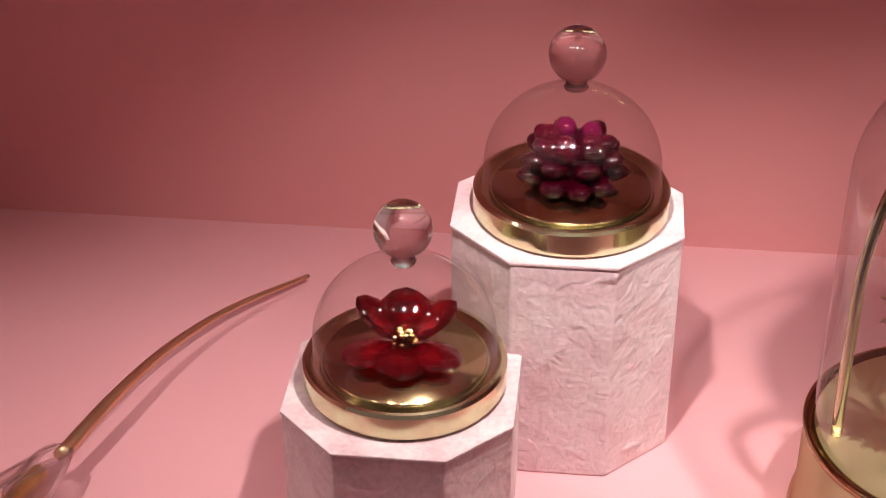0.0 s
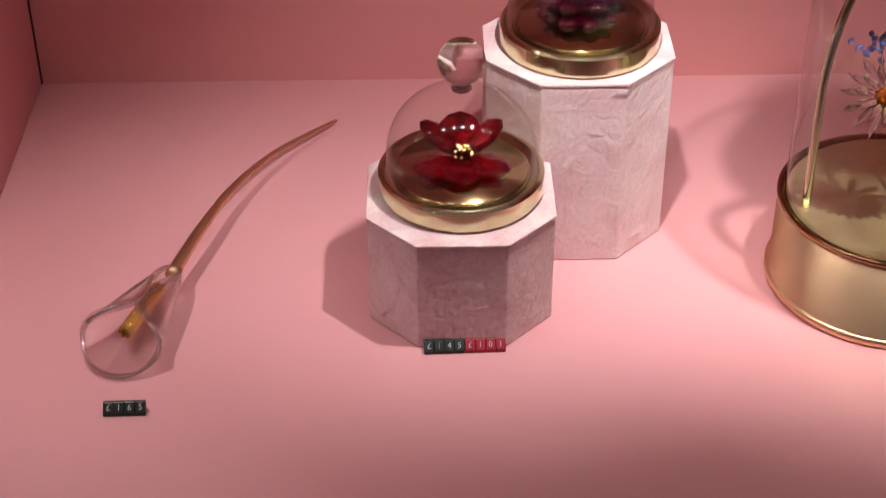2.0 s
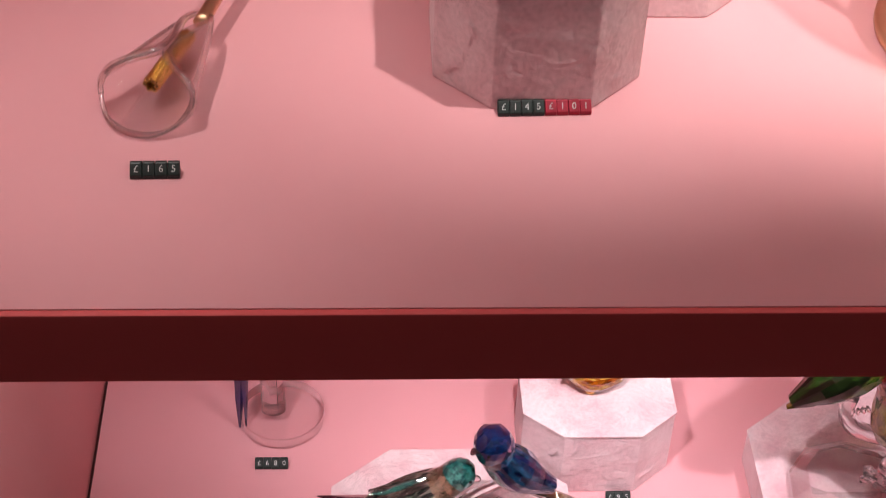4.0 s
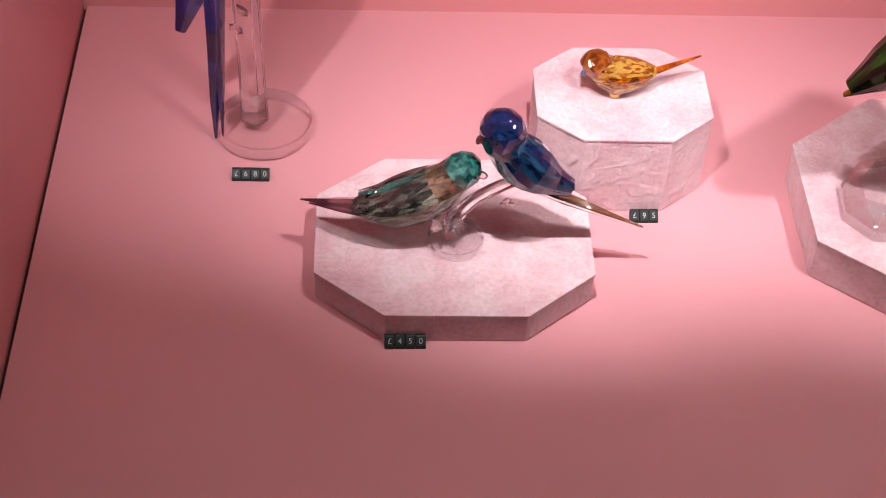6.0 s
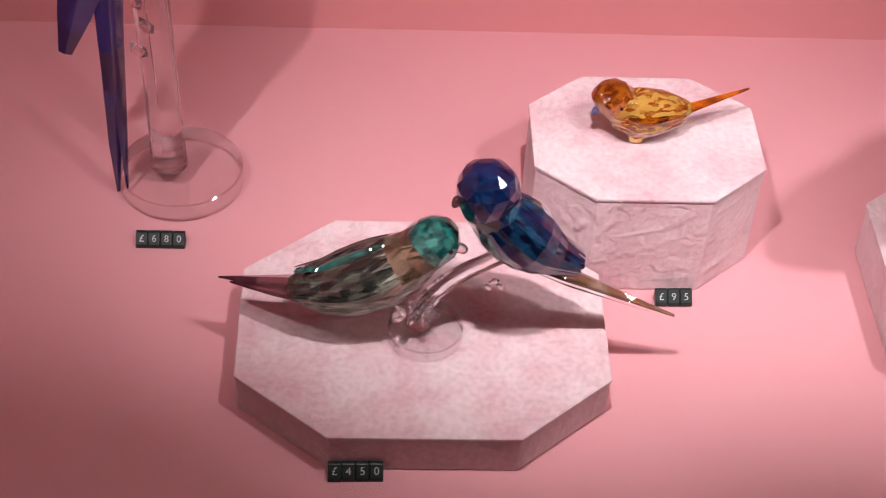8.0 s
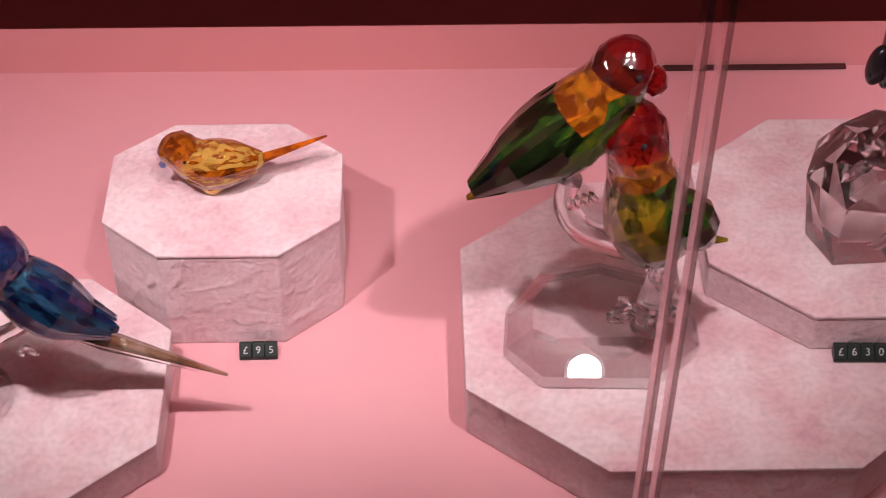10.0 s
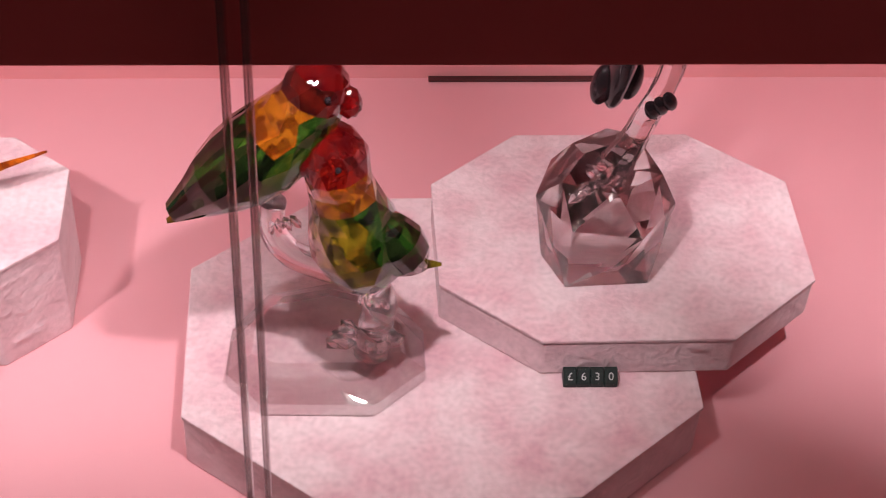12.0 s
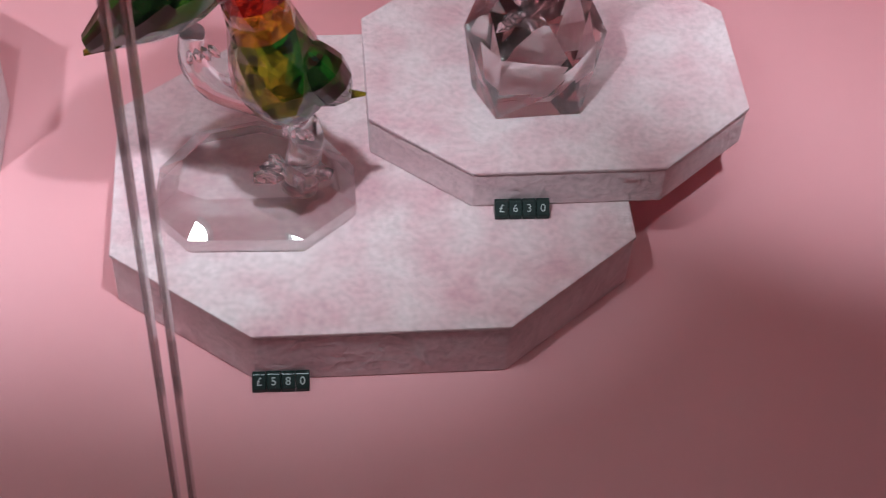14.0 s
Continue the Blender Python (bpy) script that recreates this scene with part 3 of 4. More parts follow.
figurine("bird_pair_figurine", pair, [CLEAR, SMOKE, TEAL, TAN, PLUM, SMOKE, PLUM, BLUE, NAVY, TAN, SLAB, FACET, BEVEL, BLACK], "smoky green and cobalt crystal bird pair on a clear branch")

# amber bird on the tall plinth
D = [(0.1707, 0.0302, 0.0720, 0.0031), (0.1656, 0.0296, 0.0716, 0.0062), (0.1595, 0.0290, 0.0712, 0.0090), (0.1528, 0.0285, 0.0710, 0.0109), (0.1460, 0.0280, 0.0714, 0.0114), (0.1404, 0.0278, 0.0732, 0.0098), (0.1365, 0.0277, 0.0772, 0.0085), (0.1339, 0.0277, 0.0802, 0.0088), (0.1326, 0.0277, 0.0828, 0.0080), (0.1318, 0.0277, 0.0850, 0.0050), (0.1316, 0.0277, 0.0858, 0.0007)]
yb = [cut_body(D, 14, lambda k, side, back: 1 if k > 5 else 0, 21)]
yb += plumes(D, 5, 1, (95, 68, 42, 16, -10, 120, 145, 170), 0.0026, 0.0012, (0, 1, 0), (0.002, 0, 0))
yb += [eye(0.1312, 0.0206, 0.0798, 4, 0.0008), eye(0.1380, 0.0192, 0.0793, 4, 0.0008)]
yb += [(blade([(0.164, 0.029, 0.0705), (0.172, 0.031, 0.0720), (0.1985, 0.040, 0.0760)], [0.0042, 0.0034, 0.0008], [0.003, 0.0026, 0.0006]), 1)]
yb += [(lump((0.1277, 0.025, 0.0740), (0.0022, 0.002, 0.0032), (-0.6, 0, -1), 1, 0.1, 23), 2)]
yb += [(lump((0.1477, 0.0245, 0.0592), (0.0042, 0.0036, 0.0026), (0, 0, 1), 1, 0.1, 24), 3)]
figurine("amber_bird_figurine", yb, [AMBER, ORANGE, BLUE_PALE, GOLD, BLACK], "small amber crystal bird with a long tail on a suede plinth")

# macaw on a clear post with a round foot
mc = [(lathe([(0, 0.0002), (0.0290, 0.0002), (0.0297, 0.0008), (0.0297, 0.0094), (0.0290, 0.0101), (0, 0.0101)], 72), None)]
for v in mc[0][0].verts:
    v.co += V((-0.0633, 0.0562, 0))
edged(mc[0][0], 2, 3)
mc += [(tube([(-0.0690, 0.0577, 0.0103), (-0.0690, 0.0577, 0.014), (-0.0692, 0.0577, 0.05), (-0.0705, 0.0580, 0.11), (-0.0730, 0.0585, 0.2)], [0.0088, 0.0086, 0.0080, 0.0082, 0.0078], 10, 0.03, 4), 0)]
mc += [(tube([(-0.0690, 0.0577, 0.0101), (-0.0690, 0.0577, 0.0118)], [0.0092, 0.0092], 24), 0)]
for k in range(6):
    mc += [(lump((-0.076 + 0.004 * (k % 2), 0.0475 + 0.002 * (k % 3), 0.085 + 0.012 * k), (0.002, 0.0035, 0.005), (k - 3, 1, 2), 1, 0.25, k), 0)]
mc += [(blade([(-0.0925, 0.0462, 0.0015), (-0.0915, 0.0466, 0.03), (-0.0885, 0.047, 0.075), (-0.0860, 0.048, 0.14)], [0.0008, 0.0030, 0.0052, 0.0075], [0.0006, 0.0022, 0.0035, 0.005], (1, 0.2, 0)), 1)]
mc += [(blade([(-0.0880, 0.0455, 0.004), (-0.0870, 0.0462, 0.05), (-0.0850, 0.047, 0.14)], [0.0006, 0.0028, 0.006], [0.0005, 0.002, 0.004], (1, 0.5, 0)), 1)]
mc += [(blade([(-0.1080, 0.044, 0.085), (-0.1020, 0.045, 0.105), (-0.0930, 0.046, 0.135), (-0.085, 0.048, 0.18)], [0.003, 0.0075, 0.012, 0.012], [0.001, 0.003, 0.004, 0.005], (1, 0, 0.4)), 1)]
mc += [(lump((-0.0830, 0.0500, 0.175), (0.018, 0.018, 0.035), (0.15, 0, 1), 2, 0.04, 31), 1)]
figurine("macaw_figurine", mc, [CLEAR, VIOLET, SLAB, FACET, BEVEL], "violet crystal parrot with long tail on clear post")

# lovebirds on a cut crystal slab
LY = -0.047
lb = []
ring = [(0.275, -0.052), (0.289, -0.0685), (0.335, -0.0700), (0.3565, -0.0515), (0.3565, -0.030), (0.344, -0.012), (0.318, -0.002), (0.292, -0.008), (0.277, -0.028)]
cx, cy = 0.316, -0.038
base = [(x, y, 0.0294) for x, y in ring]
base += [(cx + (x - cx) * 1.0, cy + (y - cy) * 1.0, 0.0365) for x, y in ring]
base += [(cx + (x - cx) * 0.74, max(cy + (y - cy) * 0.72, -0.0535), 0.0440) for x, y in ring]
lb += [edged(hull(base), 6, 7)]
lb += [(smooth(tube(curve_points([(0.334, -0.047, 0.043), (0.336, -0.046, 0.060), (0.337, LY - 0.002, 0.076), (0.330, LY, 0.0875), (0.316, LY, 0.0930), (0.303, LY, 0.100), (0.296, LY, 0.113), (0.297, LY, 0.128)], 5), [0.0075 - 0.0028 * k / 35 for k in range(36)], 14, 0.025, 6)), 0)]
for k in range(6):
    a = 2.4 * k
    lb += [(lump((0.333 + 0.010 * math.cos(a), -0.046 + 0.007 * math.sin(a), 0.0485 + 0.0014 * k), (0.003, 0.0045, 0.0058), (math.cos(a), math.sin(a), 0.5), 1, 0.22, k + 40), 0)]
lb += [(lump((0.322, -0.050, 0.0530), (0.0075, 0.0035, 0.0045), (0, 0, 1), 1, 0.1, 50), 0)]
# upper bird
E = [(0.2650, LY, 0.1255, 0.0053), (0.2710, LY, 0.1310, 0.0094), (0.2780, LY, 0.1372, 0.0129), (0.2860, LY, 0.1445, 0.0154), (0.2938, LY, 0.1522, 0.0163), (0.3003, LY, 0.1595, 0.0157), (0.3057, LY, 0.1668, 0.0142), (0.3097, LY, 0.1732, 0.0129), (0.3120, LY, 0.1785, 0.0121), (0.3139, LY, 0.1835, 0.0117), (0.3153, LY, 0.1880, 0.0096), (0.3163, LY, 0.1915, 0.0060), (0.3167, LY, 0.1930, 0.0010)]
lb += [cut_body(E, 14, lambda k, side, back: (3 if back < -0.3 or k > 9 else 5) if k > 7 else 2 if k > 4 and back > 0.15 else 1 if back > -0.5 else 4, 51)]
lb += plumes(E, 5, 0, (92, 66, 40, 14, 118, 142), 0.0042, 0.0018, (10, 1, 10), (-0.004, 0, -0.003))
lb += [(lump((0.3240, LY - 0.003, 0.1775), (0.0046, 0.0052, 0.0070), (0.25, 0, -1), 2, 0.06, 55), 3)]
lb += [eye(0.3170, LY - 0.0112, 0.1850, 9, 0.0013)]
lb += [(blade([(0.2800, LY - 0.002, 0.1340), (0.2710, LY - 0.002, 0.1280), (0.2575, LY, 0.1185)], [0.0075, 0.0068, 0.0020], [0.0042, 0.0036, 0.001]), 4)]
lb += [(blade([(0.2860, LY + 0.004, 0.1400), (0.2730, LY + 0.004, 0.1310), (0.2600, LY + 0.003, 0.1215)], [0.0070, 0.0062, 0.0020], [0.0040, 0.0034, 0.001]), 1)]
# lower bird
LZ = LY - 0.006
F = [(0.3335, LZ, 0.0905, 0.0038), (0.3325, LZ, 0.0935, 0.0100), (0.3315, LZ, 0.0985, 0.0147), (0.3301, LZ, 0.1052, 0.0173), (0.3282, LZ, 0.1131, 0.0181), (0.3263, LZ, 0.1210, 0.0171), (0.3242, LZ, 0.1289, 0.0152), (0.3223, LZ, 0.1362, 0.0133), (0.3208, LZ, 0.1430, 0.0124), (0.3196, LZ, 0.1499, 0.0126), (0.3191, LZ, 0.1567, 0.0123), (0.3192, LZ, 0.1625, 0.0101), (0.3197, LZ, 0.1667, 0.0065), (0.3200, LZ, 0.1685, 0.0009)]
lb += [cut_body(F, 14, lambda k, side, back: 3 if k > 8 else 2 if k > 6 else (1 if back < -0.25 or k < 2 else 4), 61)]
lb += [eye(0.3205, LZ - 0.0122, 0.1590, 9, 0.0013), (lump((0.3098, LZ - 0.005, 0.1560), (0.0034, 0.0036, 0.0056), (-0.3, -0.3, -1), 2, 0.05, 64), 3)]
W = [(0.3350, LZ - 0.004, 0.1290, 0.0030), (0.3375, LZ - 0.004, 0.1235, 0.0080), (0.3415, LZ - 0.004, 0.1165, 0.0104), (0.3460, LZ - 0.004, 0.1095, 0.0094), (0.3500, LZ - 0.003, 0.1040, 0.0060), (0.3535, LZ - 0.003, 0.1005, 0.0015)]
lb += [cut_body(W, 11, lambda k, side, back: 1, 65)]
lb += plumes(W, 0, 4, (80, 45, 10, -30), 0.0032, 0.0014, (10, 1))
lb += [(blade([(0.3420, LZ, 0.1020), (0.350, LZ, 0.1005), (0.3600, LZ, 0.0995)], [0.006, 0.0045, 0.001], [0.0035, 0.003, 0.0008]), 4)]
for k in range(4):
    lb += [(lump((0.329 + 0.003 * k, LZ - 0.010, 0.0915 - 0.001 * k), (0.0014, 0.0018, 0.0040), (0.2 * k, 0, -1), 1, 0.1, 70 + k), 0)]
    lb += [(lump((0.296 + 0.003 * k, LY - 0.010, 0.1235 + 0.001 * k), (0.0014, 0.0018, 0.0040), (0.2 * k, 0, -1), 1, 0.1, 80 + k), 0)]
figurine("lovebird_pair_figurine", lb, [CLEAR, GREEN, ORANGE, SCARLET, OLIVE, BROWNRED, SLAB, FACET, BEVEL, BLACK, BOTTLE], "green and red crystal lovebirds on branch over cut slab")

# cut rock with a branch and a dark bird above
rng = random.Random(12)
rock = [(0.4162, -0.0196, 0.0510), (0.4516, -0.0176, 0.0510), (0.456, 0.004, 0.0510), (0.440, 0.022, 0.0510), (0.415, 0.018, 0.0510), (0.4080, 0.0, 0.0510)]
for n, r, z in ((5, 0.0265, 0.066), (7, 0.0305, 0.084), (5, 0.0225, 0.100), (3, 0.0120, 0.1100)):
    for k in range(n):
        a = 2 * math.pi * (k + rng.uniform(-0.25, 0.25)) / n + n
        rock.append((0.4325 + r * math.cos(a) * 0.98, 0.001 + r * math.sin(a) * 0.9, z + rng.uniform(-0.004, 0.004)))
rk = [(hull(rock), 2)]
rk += [(tube(curve_points([(0.428, -0.006, 0.100), (0.437, -0.004, 0.1150), (0.443, -0.002, 0.130), (0.450, 0.0, 0.150), (0.452, 0.0, 0.185)]), [0.0085, 0.008, 0.0075, 0.007, 0.0068, 0.0066, 0.0063, 0.006, 0.0058, 0.0055, 0.0055, 0.0054, 0.0053, 0.0052, 0.0051, 0.005, 0.005, 0.005, 0.005, 0.005, 0.005, 0.005, 0.005, 0.005, 0.005], 7, 0.05, 9), 0)]
for k in range(3):
    rk += [(lump((0.4195 + 0.0045 * k, -0.012, 0.0985 + 0.004 * k), (0.0028, 0.003, 0.0095), (0.5, -0.2, 1), 1, 0.12, 90 + k), 0)]
rk += [(smooth(lump((0.4340, 0.012, 0.1560), (0.0112, 0.0060, 0.0330), (0.10, 0, 1), 3, 0.01, 92)), 1)]
for k, (x, z) in enumerate(((0.4265, 0.1265), (0.4322, 0.1245), (0.4380, 0.1290))):
    rk += [(smooth(lump((x, 0.012, z + 0.008), (0.0046, 0.0046, 0.0100), (0.12, 0, 1), 3, 0.01, 92 + k)), 1)]
rk += [(lump((0.445, 0.006, 0.190), (0.019, 0.018, 0.028), (0.2, 0, 1), 2, 0.04, 97), 1)]
for k in range(3):
    rk += [(smooth(lump((0.4435 + 0.0032 * k, -0.0065, 0.1365 + 0.0022 * k), (0.0021, 0.0030, 0.0056), (-0.5, -0.2, 1), 2, 0.02, 98 + k)), 1)]
figurine("rock_and_bird_figurine", rk, [CLEAR, BLACK, ROCK], "cut clear crystal rock with a branch that holds a black bird")

# ---- bell jars on the upper shelf ----


def petal(length, width, lift, curl, thick=0.0022, n=6):
    """A cupped petal that points along +x."""
    bm = bmesh.new()
    rows = []
    for i in range(n + 1):
        t = i / n
        w = width * math.sin(math.pi * (0.15 + 0.72 * t)) ** 0.6
        z = lift * t + curl * t * t
        rows.append([(length * t * (1 - 0.25 * t * abs(lift)), w * s, z + 0.35 * w * s * s) for s in (-1, -0.5, 0, 0.5, 1)])
    top = [[bm.verts.new(p) for p in r] for r in rows]
    low = [[bm.verts.new((p[0], p[1] * 0.92, p[2] - thick)) for p in r] for r in rows]
    for i in range(n):
        for j in range(4):
            bm.faces.new((top[i][j], top[i + 1][j], top[i + 1][j + 1], top[i][j + 1]))
            bm.faces.new((low[i][j], low[i][j + 1], low[i + 1][j + 1], low[i + 1][j]))
        for j in (0, 4):
            bm.faces.new((top[i][j], low[i][j], low[i + 1][j], top[i + 1][j]))
    for i in (0, n):
        for j in range(4):
            bm.faces.new((top[i][j], top[i][j + 1], low[i][j + 1], low[i][j]))
    bmesh.ops.recalc_face_normals(bm, faces=bm.faces[:])
    bmesh.ops.subdivide_edges(bm, edges=bm.edges[:], cuts=1, smooth=0.8, use_grid_fill=True)
    return bm


def bell_jar(x, y, z, label):
    jar = thing("bell_jar", label, "bell jar", "small glass bell jars", (x, y, z))
    part("base", lathe([(0.0, 0.0002), (0.0445, 0.0002), (0.0460, 0.0012), (0.0467, 0.0030), (0.0467, 0.0125), (0.0455, 0.0140), (0.0442, 0.0145), (0.0432, 0.0143), (0.0386, 0.0120), (0.0, 0.0118)], 96), BRASS, jar, "brushed brass base ring")
    part("base_plate", lathe([(0.0, 0.01215), (0.0372, 0.01215), (0.0376, 0.0128), (0.0370, 0.0138), (0.0, 0.0142)], 80), PLATE, jar, "polished brass plate", True)
    R, zc = 0.0418, 0.0250
    prof = [(R + 0.001, 0.0145), (R + 0.0012, 0.0165), (R, 0.0185)]
    prof += [(R * math.cos(a), zc + 0.0385 * math.sin(a)) for a in [math.pi / 2 * k / 20 for k in range(0, 20)]]
    prof += [(0.0045, zc + 0.0385), (0.0038, zc + 0.0400), (0.0040, zc + 0.0430)]
    part("glass_dome", lathe(prof, 96), PANE, jar, "clear blown glass dome", True)
    part("collar", lathe([(0, zc + 0.0384), (0.0052, zc + 0.0386), (0.0058, zc + 0.0400), (0.0046, zc + 0.0415), (0.0050, zc + 0.0432), (0.0, zc + 0.0436)], 32), CLEAR, jar, "clear glass collar", True)
    bm = bmesh.new()
    bmesh.ops.create_uvsphere(bm, u_segments=40, v_segments=24, radius=0.0132, matrix=Matrix.Translation((0, 0, zc + 0.0560)))
    part("knob", bm, CLEAR, jar, "solid glass ball knob", True)
    return jar


J1 = (0.0808, -0.0405, 0.4550)
J2 = (0.1515, 0.0345, 0.5065)
bell_jar(*J1, "small glass bell jar with ball knob on a brass base")
bell_jar(*J2, "small glass bell jar with ball knob on a tall plinth")

fl = thing("red_crystal_flower", "open red crystal flower with gold stamens under glass", "ornament", "", (J1[0], J1[1], J1[2] + 0.0145))
for k, (az, tilt, ln, wd, th) in enumerate(((92, 56, 0.0230, 0.0125, 0.0055), (18, 36, 0.0285, 0.0085, 0.0050), (160, 34, 0.0280, 0.0080, 0.0050), (212, 4, 0.0300, 0.0110, 0.0040), (270, 2, 0.0260, 0.0125, 0.0040), (328, 4, 0.0300, 0.0110, 0.0040))):
    bm = lump((ln * 0.55, 0, 0), (wd, th, ln * 0.5), (1, 0, 0), 2, 0.03, k + 3)
    part("petal", bm, RED, fl, "", False, pose(0, 0, 0.0075 if tilt > 9 else 0.0045, 0, 0, az) @ pose(0, 0, 0, 0, -tilt, 0))
rng = random.Random(5)
for k in range(26):
    a, s = rng.uniform(0, 6.28), rng.uniform(0.1, 1)
    tip = V((math.cos(a) * 0.0065 * s, math.sin(a) * 0.0060 * s - 0.0045, 0.0165 - 0.004 * s + rng.uniform(-0.002, 0.001)))
    part("stamen", joined([(tube([(tip.x * 0.3, tip.y * 0.3, 0.005), tip], [0.0005, 0.0005], 5), 0), (lump(tip, (0.0013, 0.0013, 0.0014), (0, 0, 1), 1, 0.1, k), 0)]), GOLD, fl, "gold stamen")
part("calyx", lathe([(0, 0.0002), (0.007, 0.0002), (0.008, 0.003), (0.004, 0.0075), (0, 0.0080)], 16), RED, fl)

fl2 = thing("wine_crystal_flower", "dark wine-red crystal flower of many blobs under glass", "ornament", "", (J2[0], J2[1], J2[2] + 0.0145))
rng = random.Random(6)
for tier, (n, ln, wd, lf, z) in enumerate(((9, 0.0260, 0.0105, 0.06, 0.0040), (8, 0.0245, 0.0105, 0.34, 0.0080), (7, 0.0205, 0.0100, 0.62, 0.0115), (5, 0.0150, 0.0085, 0.95, 0.0140))):
    for j in range(n):
        a = 360 * (j + 0.5 * (tier % 2)) / n + rng.uniform(-8, 8)
        back = tier == 3 and 30 < a % 360 < 150
        part("petal", lump((ln * 0.66, 0, ln * lf * 0.66 + 0.001), (wd * 0.62, 0.0046, ln * rng.uniform(0.33, 0.40)), (1, 0, lf), 2, 0.03, j + 10 * tier), MAGENTA if back or (tier == 3 and j == 0) else WINE, fl2, "", True, pose(0, 0, z, 0, 0, a))
part("heart", lump((0, 0, 0.0100), (0.0120, 0.0115, 0.0096), (0, 0, 1), 2, 0.08, 99), WINE, fl2, "", True)

# ---- long-stemmed lily lying on the upper shelf ----
lily = thing("crystal_lily", "clear crystal lily with gold stem lying on the shelf", "ornament", "", (-0.0872, -0.0458, 0.3844))
O = V((-0.0872, -0.0458, 0.3844))
stem = curve_points([(-0.0872, -0.0470, 0.4005), (-0.0740, -0.0020, 0.4025), (-0.0587, 0.0460, 0.4000), (-0.0350, 0.0930, 0.3960), (0.0005, 0.1400, 0.3900)], 7)
part("stem", tube([p - O for p in stem], [0.0040 - 0.0028 * (j / (len(stem) - 1)) for j in range(len(stem))], 14), COPPER, lily, "tapered brass stem", True)
ax = (V((-0.0872, -0.0470, 0.4005)) - V((-0.1130, -0.1130, 0.3960))).normalized()
frame_m = Matrix.Translation(V((-0.1120, -0.1110, 0.3985)) - O) @ ax.to_track_quat("Z", "Y").to_matrix().to_4x4()


LEN = 0.074


def spathe(t, q, off=0.0):
    """A point of the rolled petal: t from mouth to throat, q across from one free edge (-1) to the other (1)."""
    w = 0.0042 + 0.0225 * (1 - t) ** 0.75
    a = q * (1.0 + 1.75 * math.sin(math.pi * min(1, 0.02 + 1.05 * t)) ** 0.9 * (1 if q < 0 else 0.88) + 0.9 * t)
    r = w * (1 - 0.20 * max(0, abs(a) - 2.0)) - off
    lip = (0.006 - 0.016 * math.cos(q * math.pi / 2)) * (1 - t) ** 2
    return V((r * math.sin(a), -r * math.cos(a) * 0.50, LEN * t + lip))


def bloom(n=36, rows=18, thick=0.0022):
    bm = bmesh.new()
    out, inn = ([[bm.verts.new(spathe(i / rows, 2 * j / n - 1, o)) for j in range(n + 1)] for i in range(rows + 1)] for o in (0.0, thick))
    for i in range(rows):
        for j in range(n):
            bm.faces.new((out[i][j], out[i][j + 1], out[i + 1][j + 1], out[i + 1][j]))
            bm.faces.new((inn[i][j], inn[i + 1][j], inn[i + 1][j + 1], inn[i][j + 1]))
        for j in (0, n):
            bm.faces.new((out[i][j], out[i + 1][j], inn[i + 1][j], inn[i][j]))
    for i in (0, rows):
        for j in range(n):
            bm.faces.new((out[i][j], out[i][j + 1], inn[i][j + 1], inn[i][j]))
    bmesh.ops.recalc_face_normals(bm, faces=bm.faces[:])
    return bm


part("bloom", bloom(), BLOOM, lily, "clear crystal bloom with a rolled lip", True, frame_m)
rim = [spathe(0.0, 2 * k / 40 - 1, 0.0011) for k in range(41)]
part("rolled_lip", tube(rim, [0.0013] * 41, 10), RIM, lily, "thick rolled glass lip", True, frame_m)
for q in (-1, 1):
    fold = [spathe(k / 30 * 0.97, q, 0.0011) for k in range(31)]
    part("fold", tube(fold, [0.0015 + 0.0013 * math.sin(math.pi * k / 30) for k in range(31)], 12), RIM, lily, "folded edge of the petal", True, frame_m)
pieces = []
for k in range(46):
    t = k / 45
    for j in range(6):
        a = 2 * math.pi * j / 6 + k * 0.5
        pieces.append((lump((0.0032 * math.cos(a), 0.0032 * math.sin(a), 0.014 + 0.040 * t), (0.0015, 0.0015, 0.0013), (0, 0, 1), 1, 0.05, k), 0))
part("spadix", joined(pieces), GOLD, lily, "beaded gold spadix", False, frame_m)

# ---- large cloche with a bouquet ----
C = (0.3325, -0.0350, 0.3844)
cl = thing("glass_cloche", "tall glass cloche on a rose brass drum with ring handle", "cloche", "", C)
part("drum", lathe([(0, 0.0002), (0.0700, 0.0002), (0.0712, 0.0012), (0.0712, 0.0040), (0.0700, 0.0052), (0.0685, 0.0056), (0.0685, 0.0535), (0.0, 0.0535)], 128), COPPER, cl, "rose brass drum base", True)
part("rim", lathe([(0.0640, 0.0537), (0.0692, 0.0537), (0.0694, 0.0555), (0.0688, 0.0567), (0.0665, 0.0567), (0.0660, 0.0550), (0.0640, 0.0550)], 128, True), BROWN, cl, "dark brown rim", True)
part("plate", lathe([(0, 0.0537), (0.0638, 0.0537), (0.0638, 0.0553), (0.0, 0.0553)], 128), SATIN, cl, "brushed brass plate")
R, H = 0.0650, 0.1820
prof = [(R, 0.0568), (R, 0.0700), (R * 0.985, H)] + [(R * 0.985 * math.cos(a), H + 0.058 * math.sin(a)) for a in [math.pi / 2 * k / 16 for k in range(1, 16)]] + [(0.004, H + 0.058)]
part("glass_dome", lathe(prof, 128), PANE, cl, "tall clear glass dome", True)
part("cap", lathe([(0.0300, H + 0.0520), (0.0310, H + 0.0535), (0.0270, H + 0.0620), (0.0170, H + 0.0710), (0.0060, H + 0.0760), (0, H + 0.0765), (0, H + 0.0750), (0.0165, H + 0.0695), (0.0260, H + 0.0605)], 96, True), BRASS, cl, "brushed brass cap", True)
bm = bmesh.new()
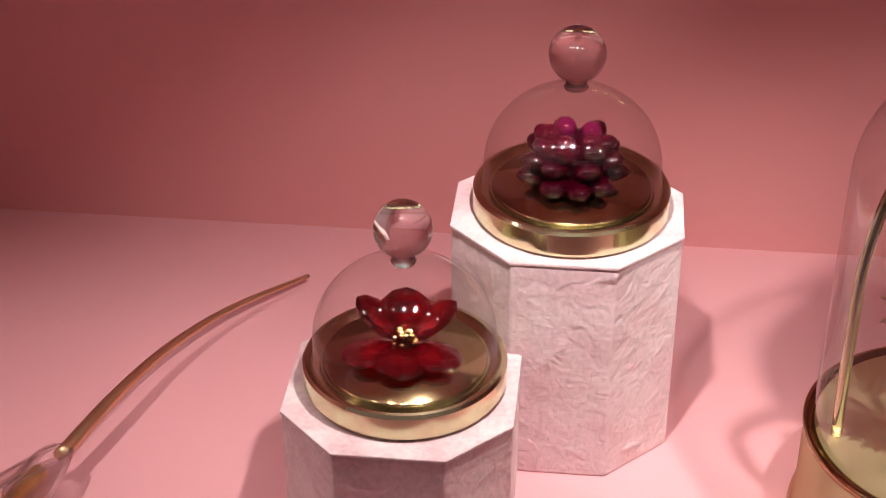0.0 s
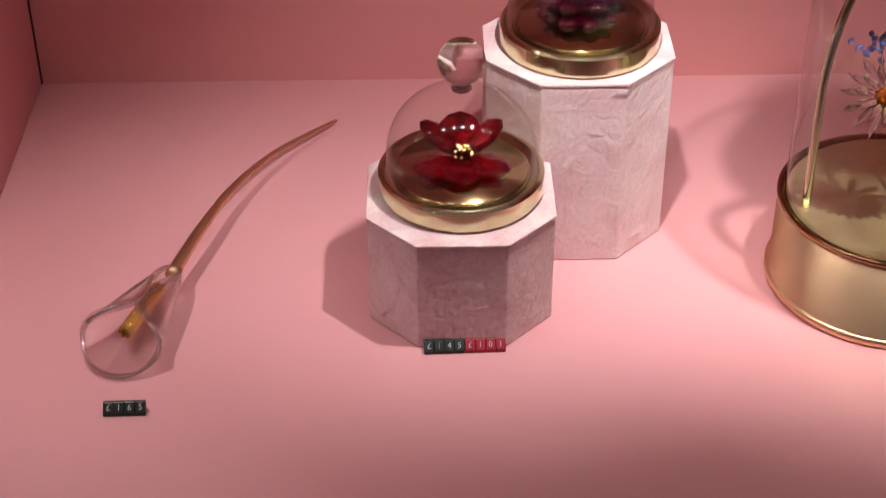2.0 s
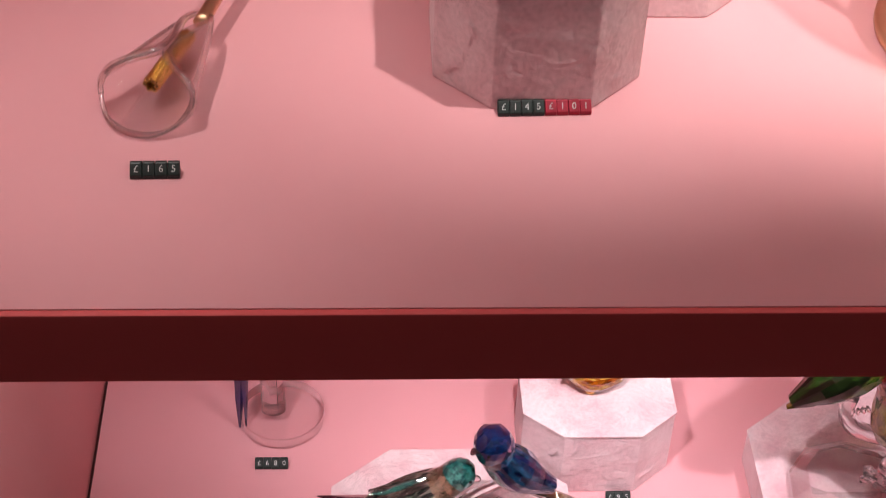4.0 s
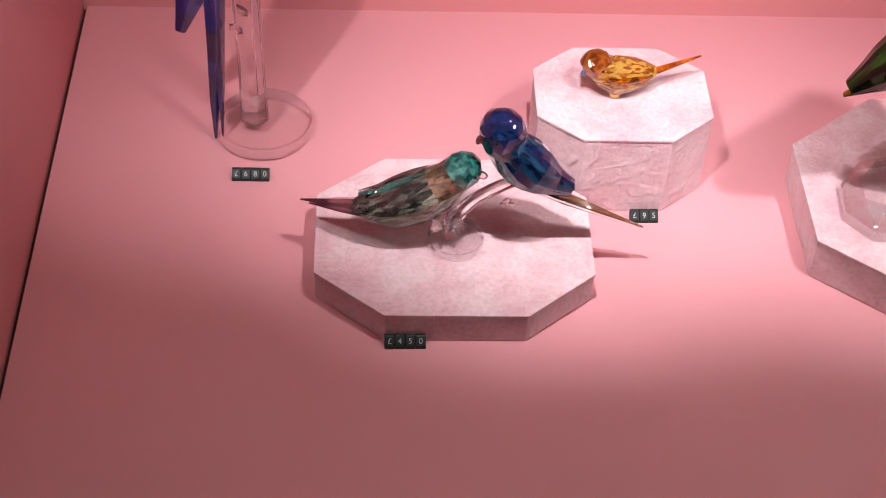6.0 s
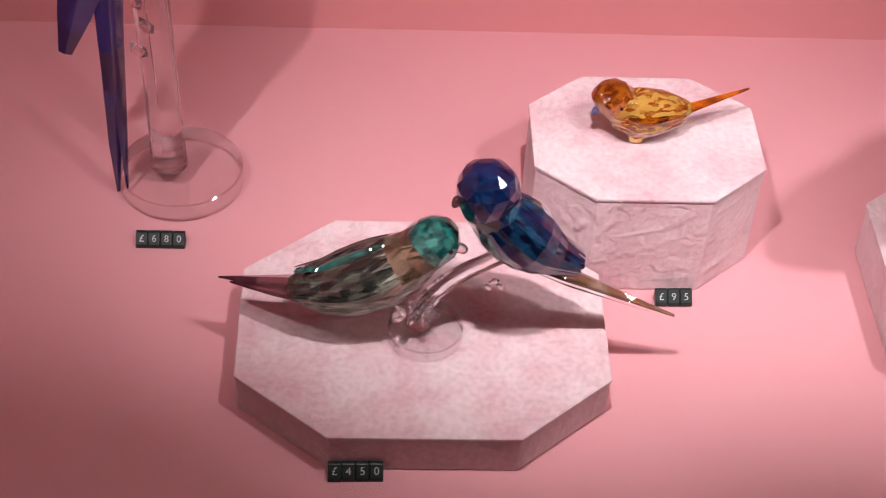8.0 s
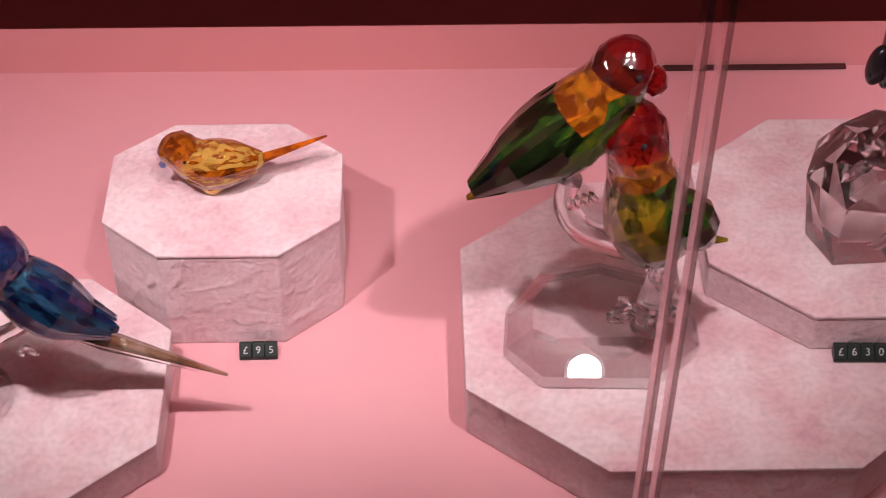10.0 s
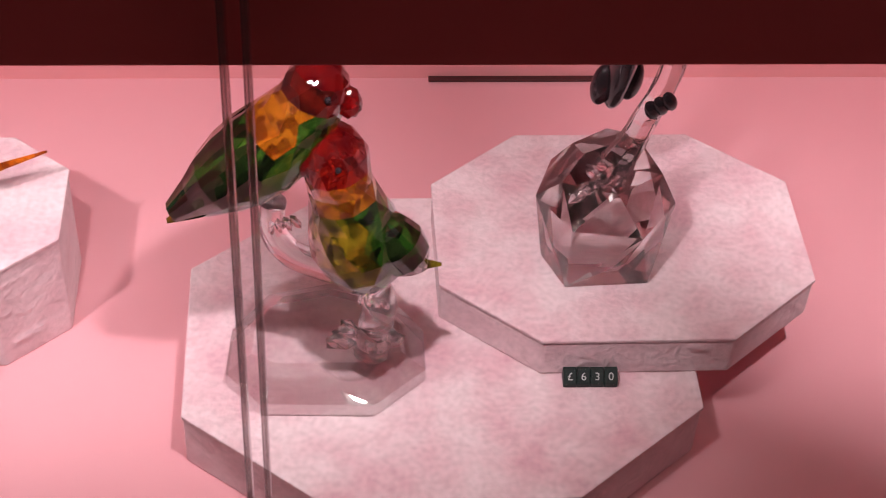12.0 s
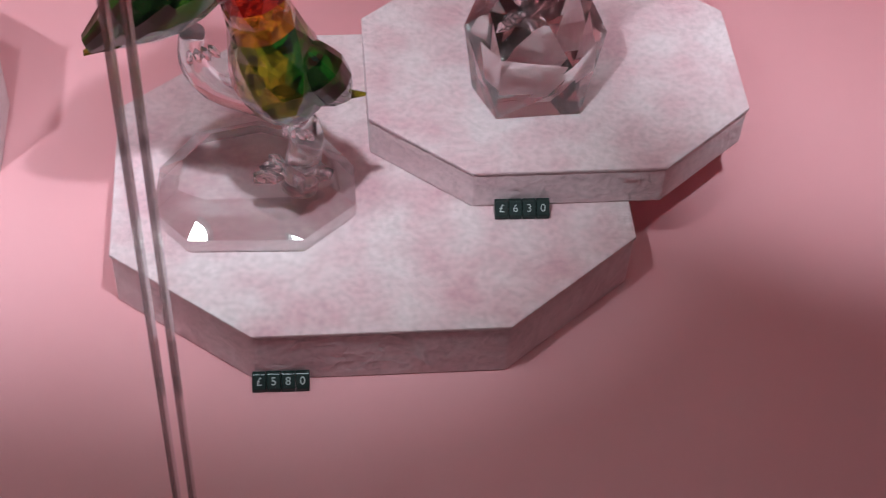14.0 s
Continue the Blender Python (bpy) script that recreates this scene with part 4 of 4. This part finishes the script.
rr = [(math.cos(2 * math.pi * k / 40) * 0.0135, 0, H + 0.0900 + math.sin(2 * math.pi * k / 40) * 0.0135) for k in range(41)]
bm.free()
part("ring_handle", tube(rr, [0.0022] * 41, 12), BRASS, cl, "brass ring handle", True)
arch = curve_points([(s * x, y, z) for s, x, y, z in ((-1, 0.0550, -0.0060, 0.0555), (-1, 0.0555, -0.0060, 0.1050), (-1, 0.0540, -0.0055, 0.1520), (-1, 0.0440, -0.0050, 0.1940), (-1, 0.0200, -0.0040, 0.2170), (0, 0, -0.0030, 0.2210), (1, 0.0200, -0.0040, 0.2170), (1, 0.0440, -0.0050, 0.1940), (1, 0.0540, -0.0055, 0.1520), (1, 0.0555, -0.0060, 0.1050), (1, 0.0550, -0.0060, 0.0555))], 5)
part("arch_rod", tube(arch, [0.0026] * len(arch), 14), BRASS, cl, "bent brass rod", True)
part("holder", lathe([(0, 0.1940), (0.0100, 0.1940), (0.0105, 0.1960), (0.0105, 0.2160), (0, 0.2180)], 32), BRASS, cl, "brass socket under the arch", True)

bq = thing("crystal_bouquet", "crystal bouquet of daisy, tulip and blue blossoms on gold stems", "ornament", "", (C[0], C[1], C[2] + 0.0555))
F0 = V((0.0030, -0.0080, 0.0))


def stalk(a, mid, b, r=0.0010, m=None):
    pts = curve_points([F0 + V(a), mid, b], 8)
    part("stalk", tube(pts, [r] * len(pts), 8), m or GOLD, bq, "gold stalk", True)


DAISY = V((-0.0230, -0.0150, 0.0765))
stalk((0, 0, 0.008), (-0.010, -0.012, 0.030), DAISY)
stalk((0, 0, 0.008), (-0.004, -0.006, 0.050), (-0.006, 0.006, 0.090))
stalk((0, 0, 0.008), (0.004, -0.006, 0.050), (0.018, 0.004, 0.110), 0.0010, COPPER)
stalk((0, 0, 0.008), (0.012, -0.012, 0.025), (0.026, -0.020, 0.034))
stalk((0, 0, 0.008), (0.012, -0.006, 0.030), (0.032, -0.004, 0.062))
stalk((0, 0, 0.008), (-0.0135, -0.010, 0.028), (-0.016, -0.016, 0.064))
out = V((-0.25, -0.80, 0.50)).normalized()
turn = out.to_track_quat("Z", "Y").to_matrix().to_4x4()
for tier, (n, ln, tilt) in enumerate(((14, 0.0200, 8), (11, 0.0150, 28))):
    for j in range(n):
        a = 360 * j / n + 12 * tier
        bm = lump((0.005 + ln / 2, 0, 0), (0.0024, 0.0013, ln / 2), (1, 0, 0), 1, 0.1, j + 20 * tier)
        part("petal", bm, CLEAR, bq, "clear crystal petal", False, Matrix.Translation(DAISY) @ turn @ pose(0, 0, 0, 0, 0, a) @ pose(0, 0, 0, 0, -tilt, 0))
part("daisy_heart", joined([(lump((0, 0, 0.001), (0.0062, 0.0062, 0.003), (0, 0, 1), 2, 0.12, 3), 0)]), ORANGE, bq, "amber crystal heart", False, Matrix.Translation(DAISY) @ turn)
rng = random.Random(8)
for c, n, s in (((-0.030, 0.002, 0.097), 16, 0.0075), ((-0.016, 0.004, 0.102), 18, 0.0080), ((-0.001, 0.004, 0.108), 16, 0.0075)):
    for j in range(n):
        p = V(c) + V((rng.gauss(0, s * 0.6), rng.gauss(0, s * 0.5), rng.gauss(0, s * 0.42)))
        part("blossom_petal", lump(p, (0.0013, 0.0020, 0.0030), (rng.uniform(-1, 1), rng.uniform(-1, 1), rng.uniform(0, 1)), 1, 0.15, j), BLUE_PALE, bq, "pale blue crystal petal")
for j in range(4):
    a = 90 * j + 30
    p = petal(0.018, 0.0095, 0.016, 0.003)
    part("tulip_petal", p, RED, bq, "red crystal petal", True, Matrix.Translation((0.018, 0.004, 0.108)) @ pose(0, 0, 0, 0, -35, 0) @ pose(0, 0, 0, 0, 0, a))
part("leaf", lump((0.011, -0.010, 0.048), (0.0055, 0.0035, 0.0075), (0.5, 0, 1), 1, 0.08, 4), LEAF, bq, "emerald crystal leaf")
part("bud", lump((0.028, -0.022, 0.036), (0.0080, 0.0070, 0.0085), (0, 0, 1), 1, 0.06, 5), RED, bq, "red crystal bud")
part("small_blossom", lump((0.033, -0.005, 0.063), (0.0050, 0.0028, 0.0060), (0, -0.4, 1), 1, 0.1, 6), CLEAR, bq, "pale crystal blossom")
for j in range(22):
    a = rng.uniform(0, 6.28)
    r = rng.uniform(0.002, 0.0095)
    part("pebble", lump((F0.x + r * math.cos(a), F0.y + r * math.sin(a), 0.0030 + rng.uniform(0, 0.011)), (0.0026, 0.0026, 0.0032), (rng.uniform(-1, 1), rng.uniform(-1, 1), 1), 1, 0.15, j), (CLEAR, LEAF, CLEAR, TAN)[j % 4], bq, "cut crystal pebble")
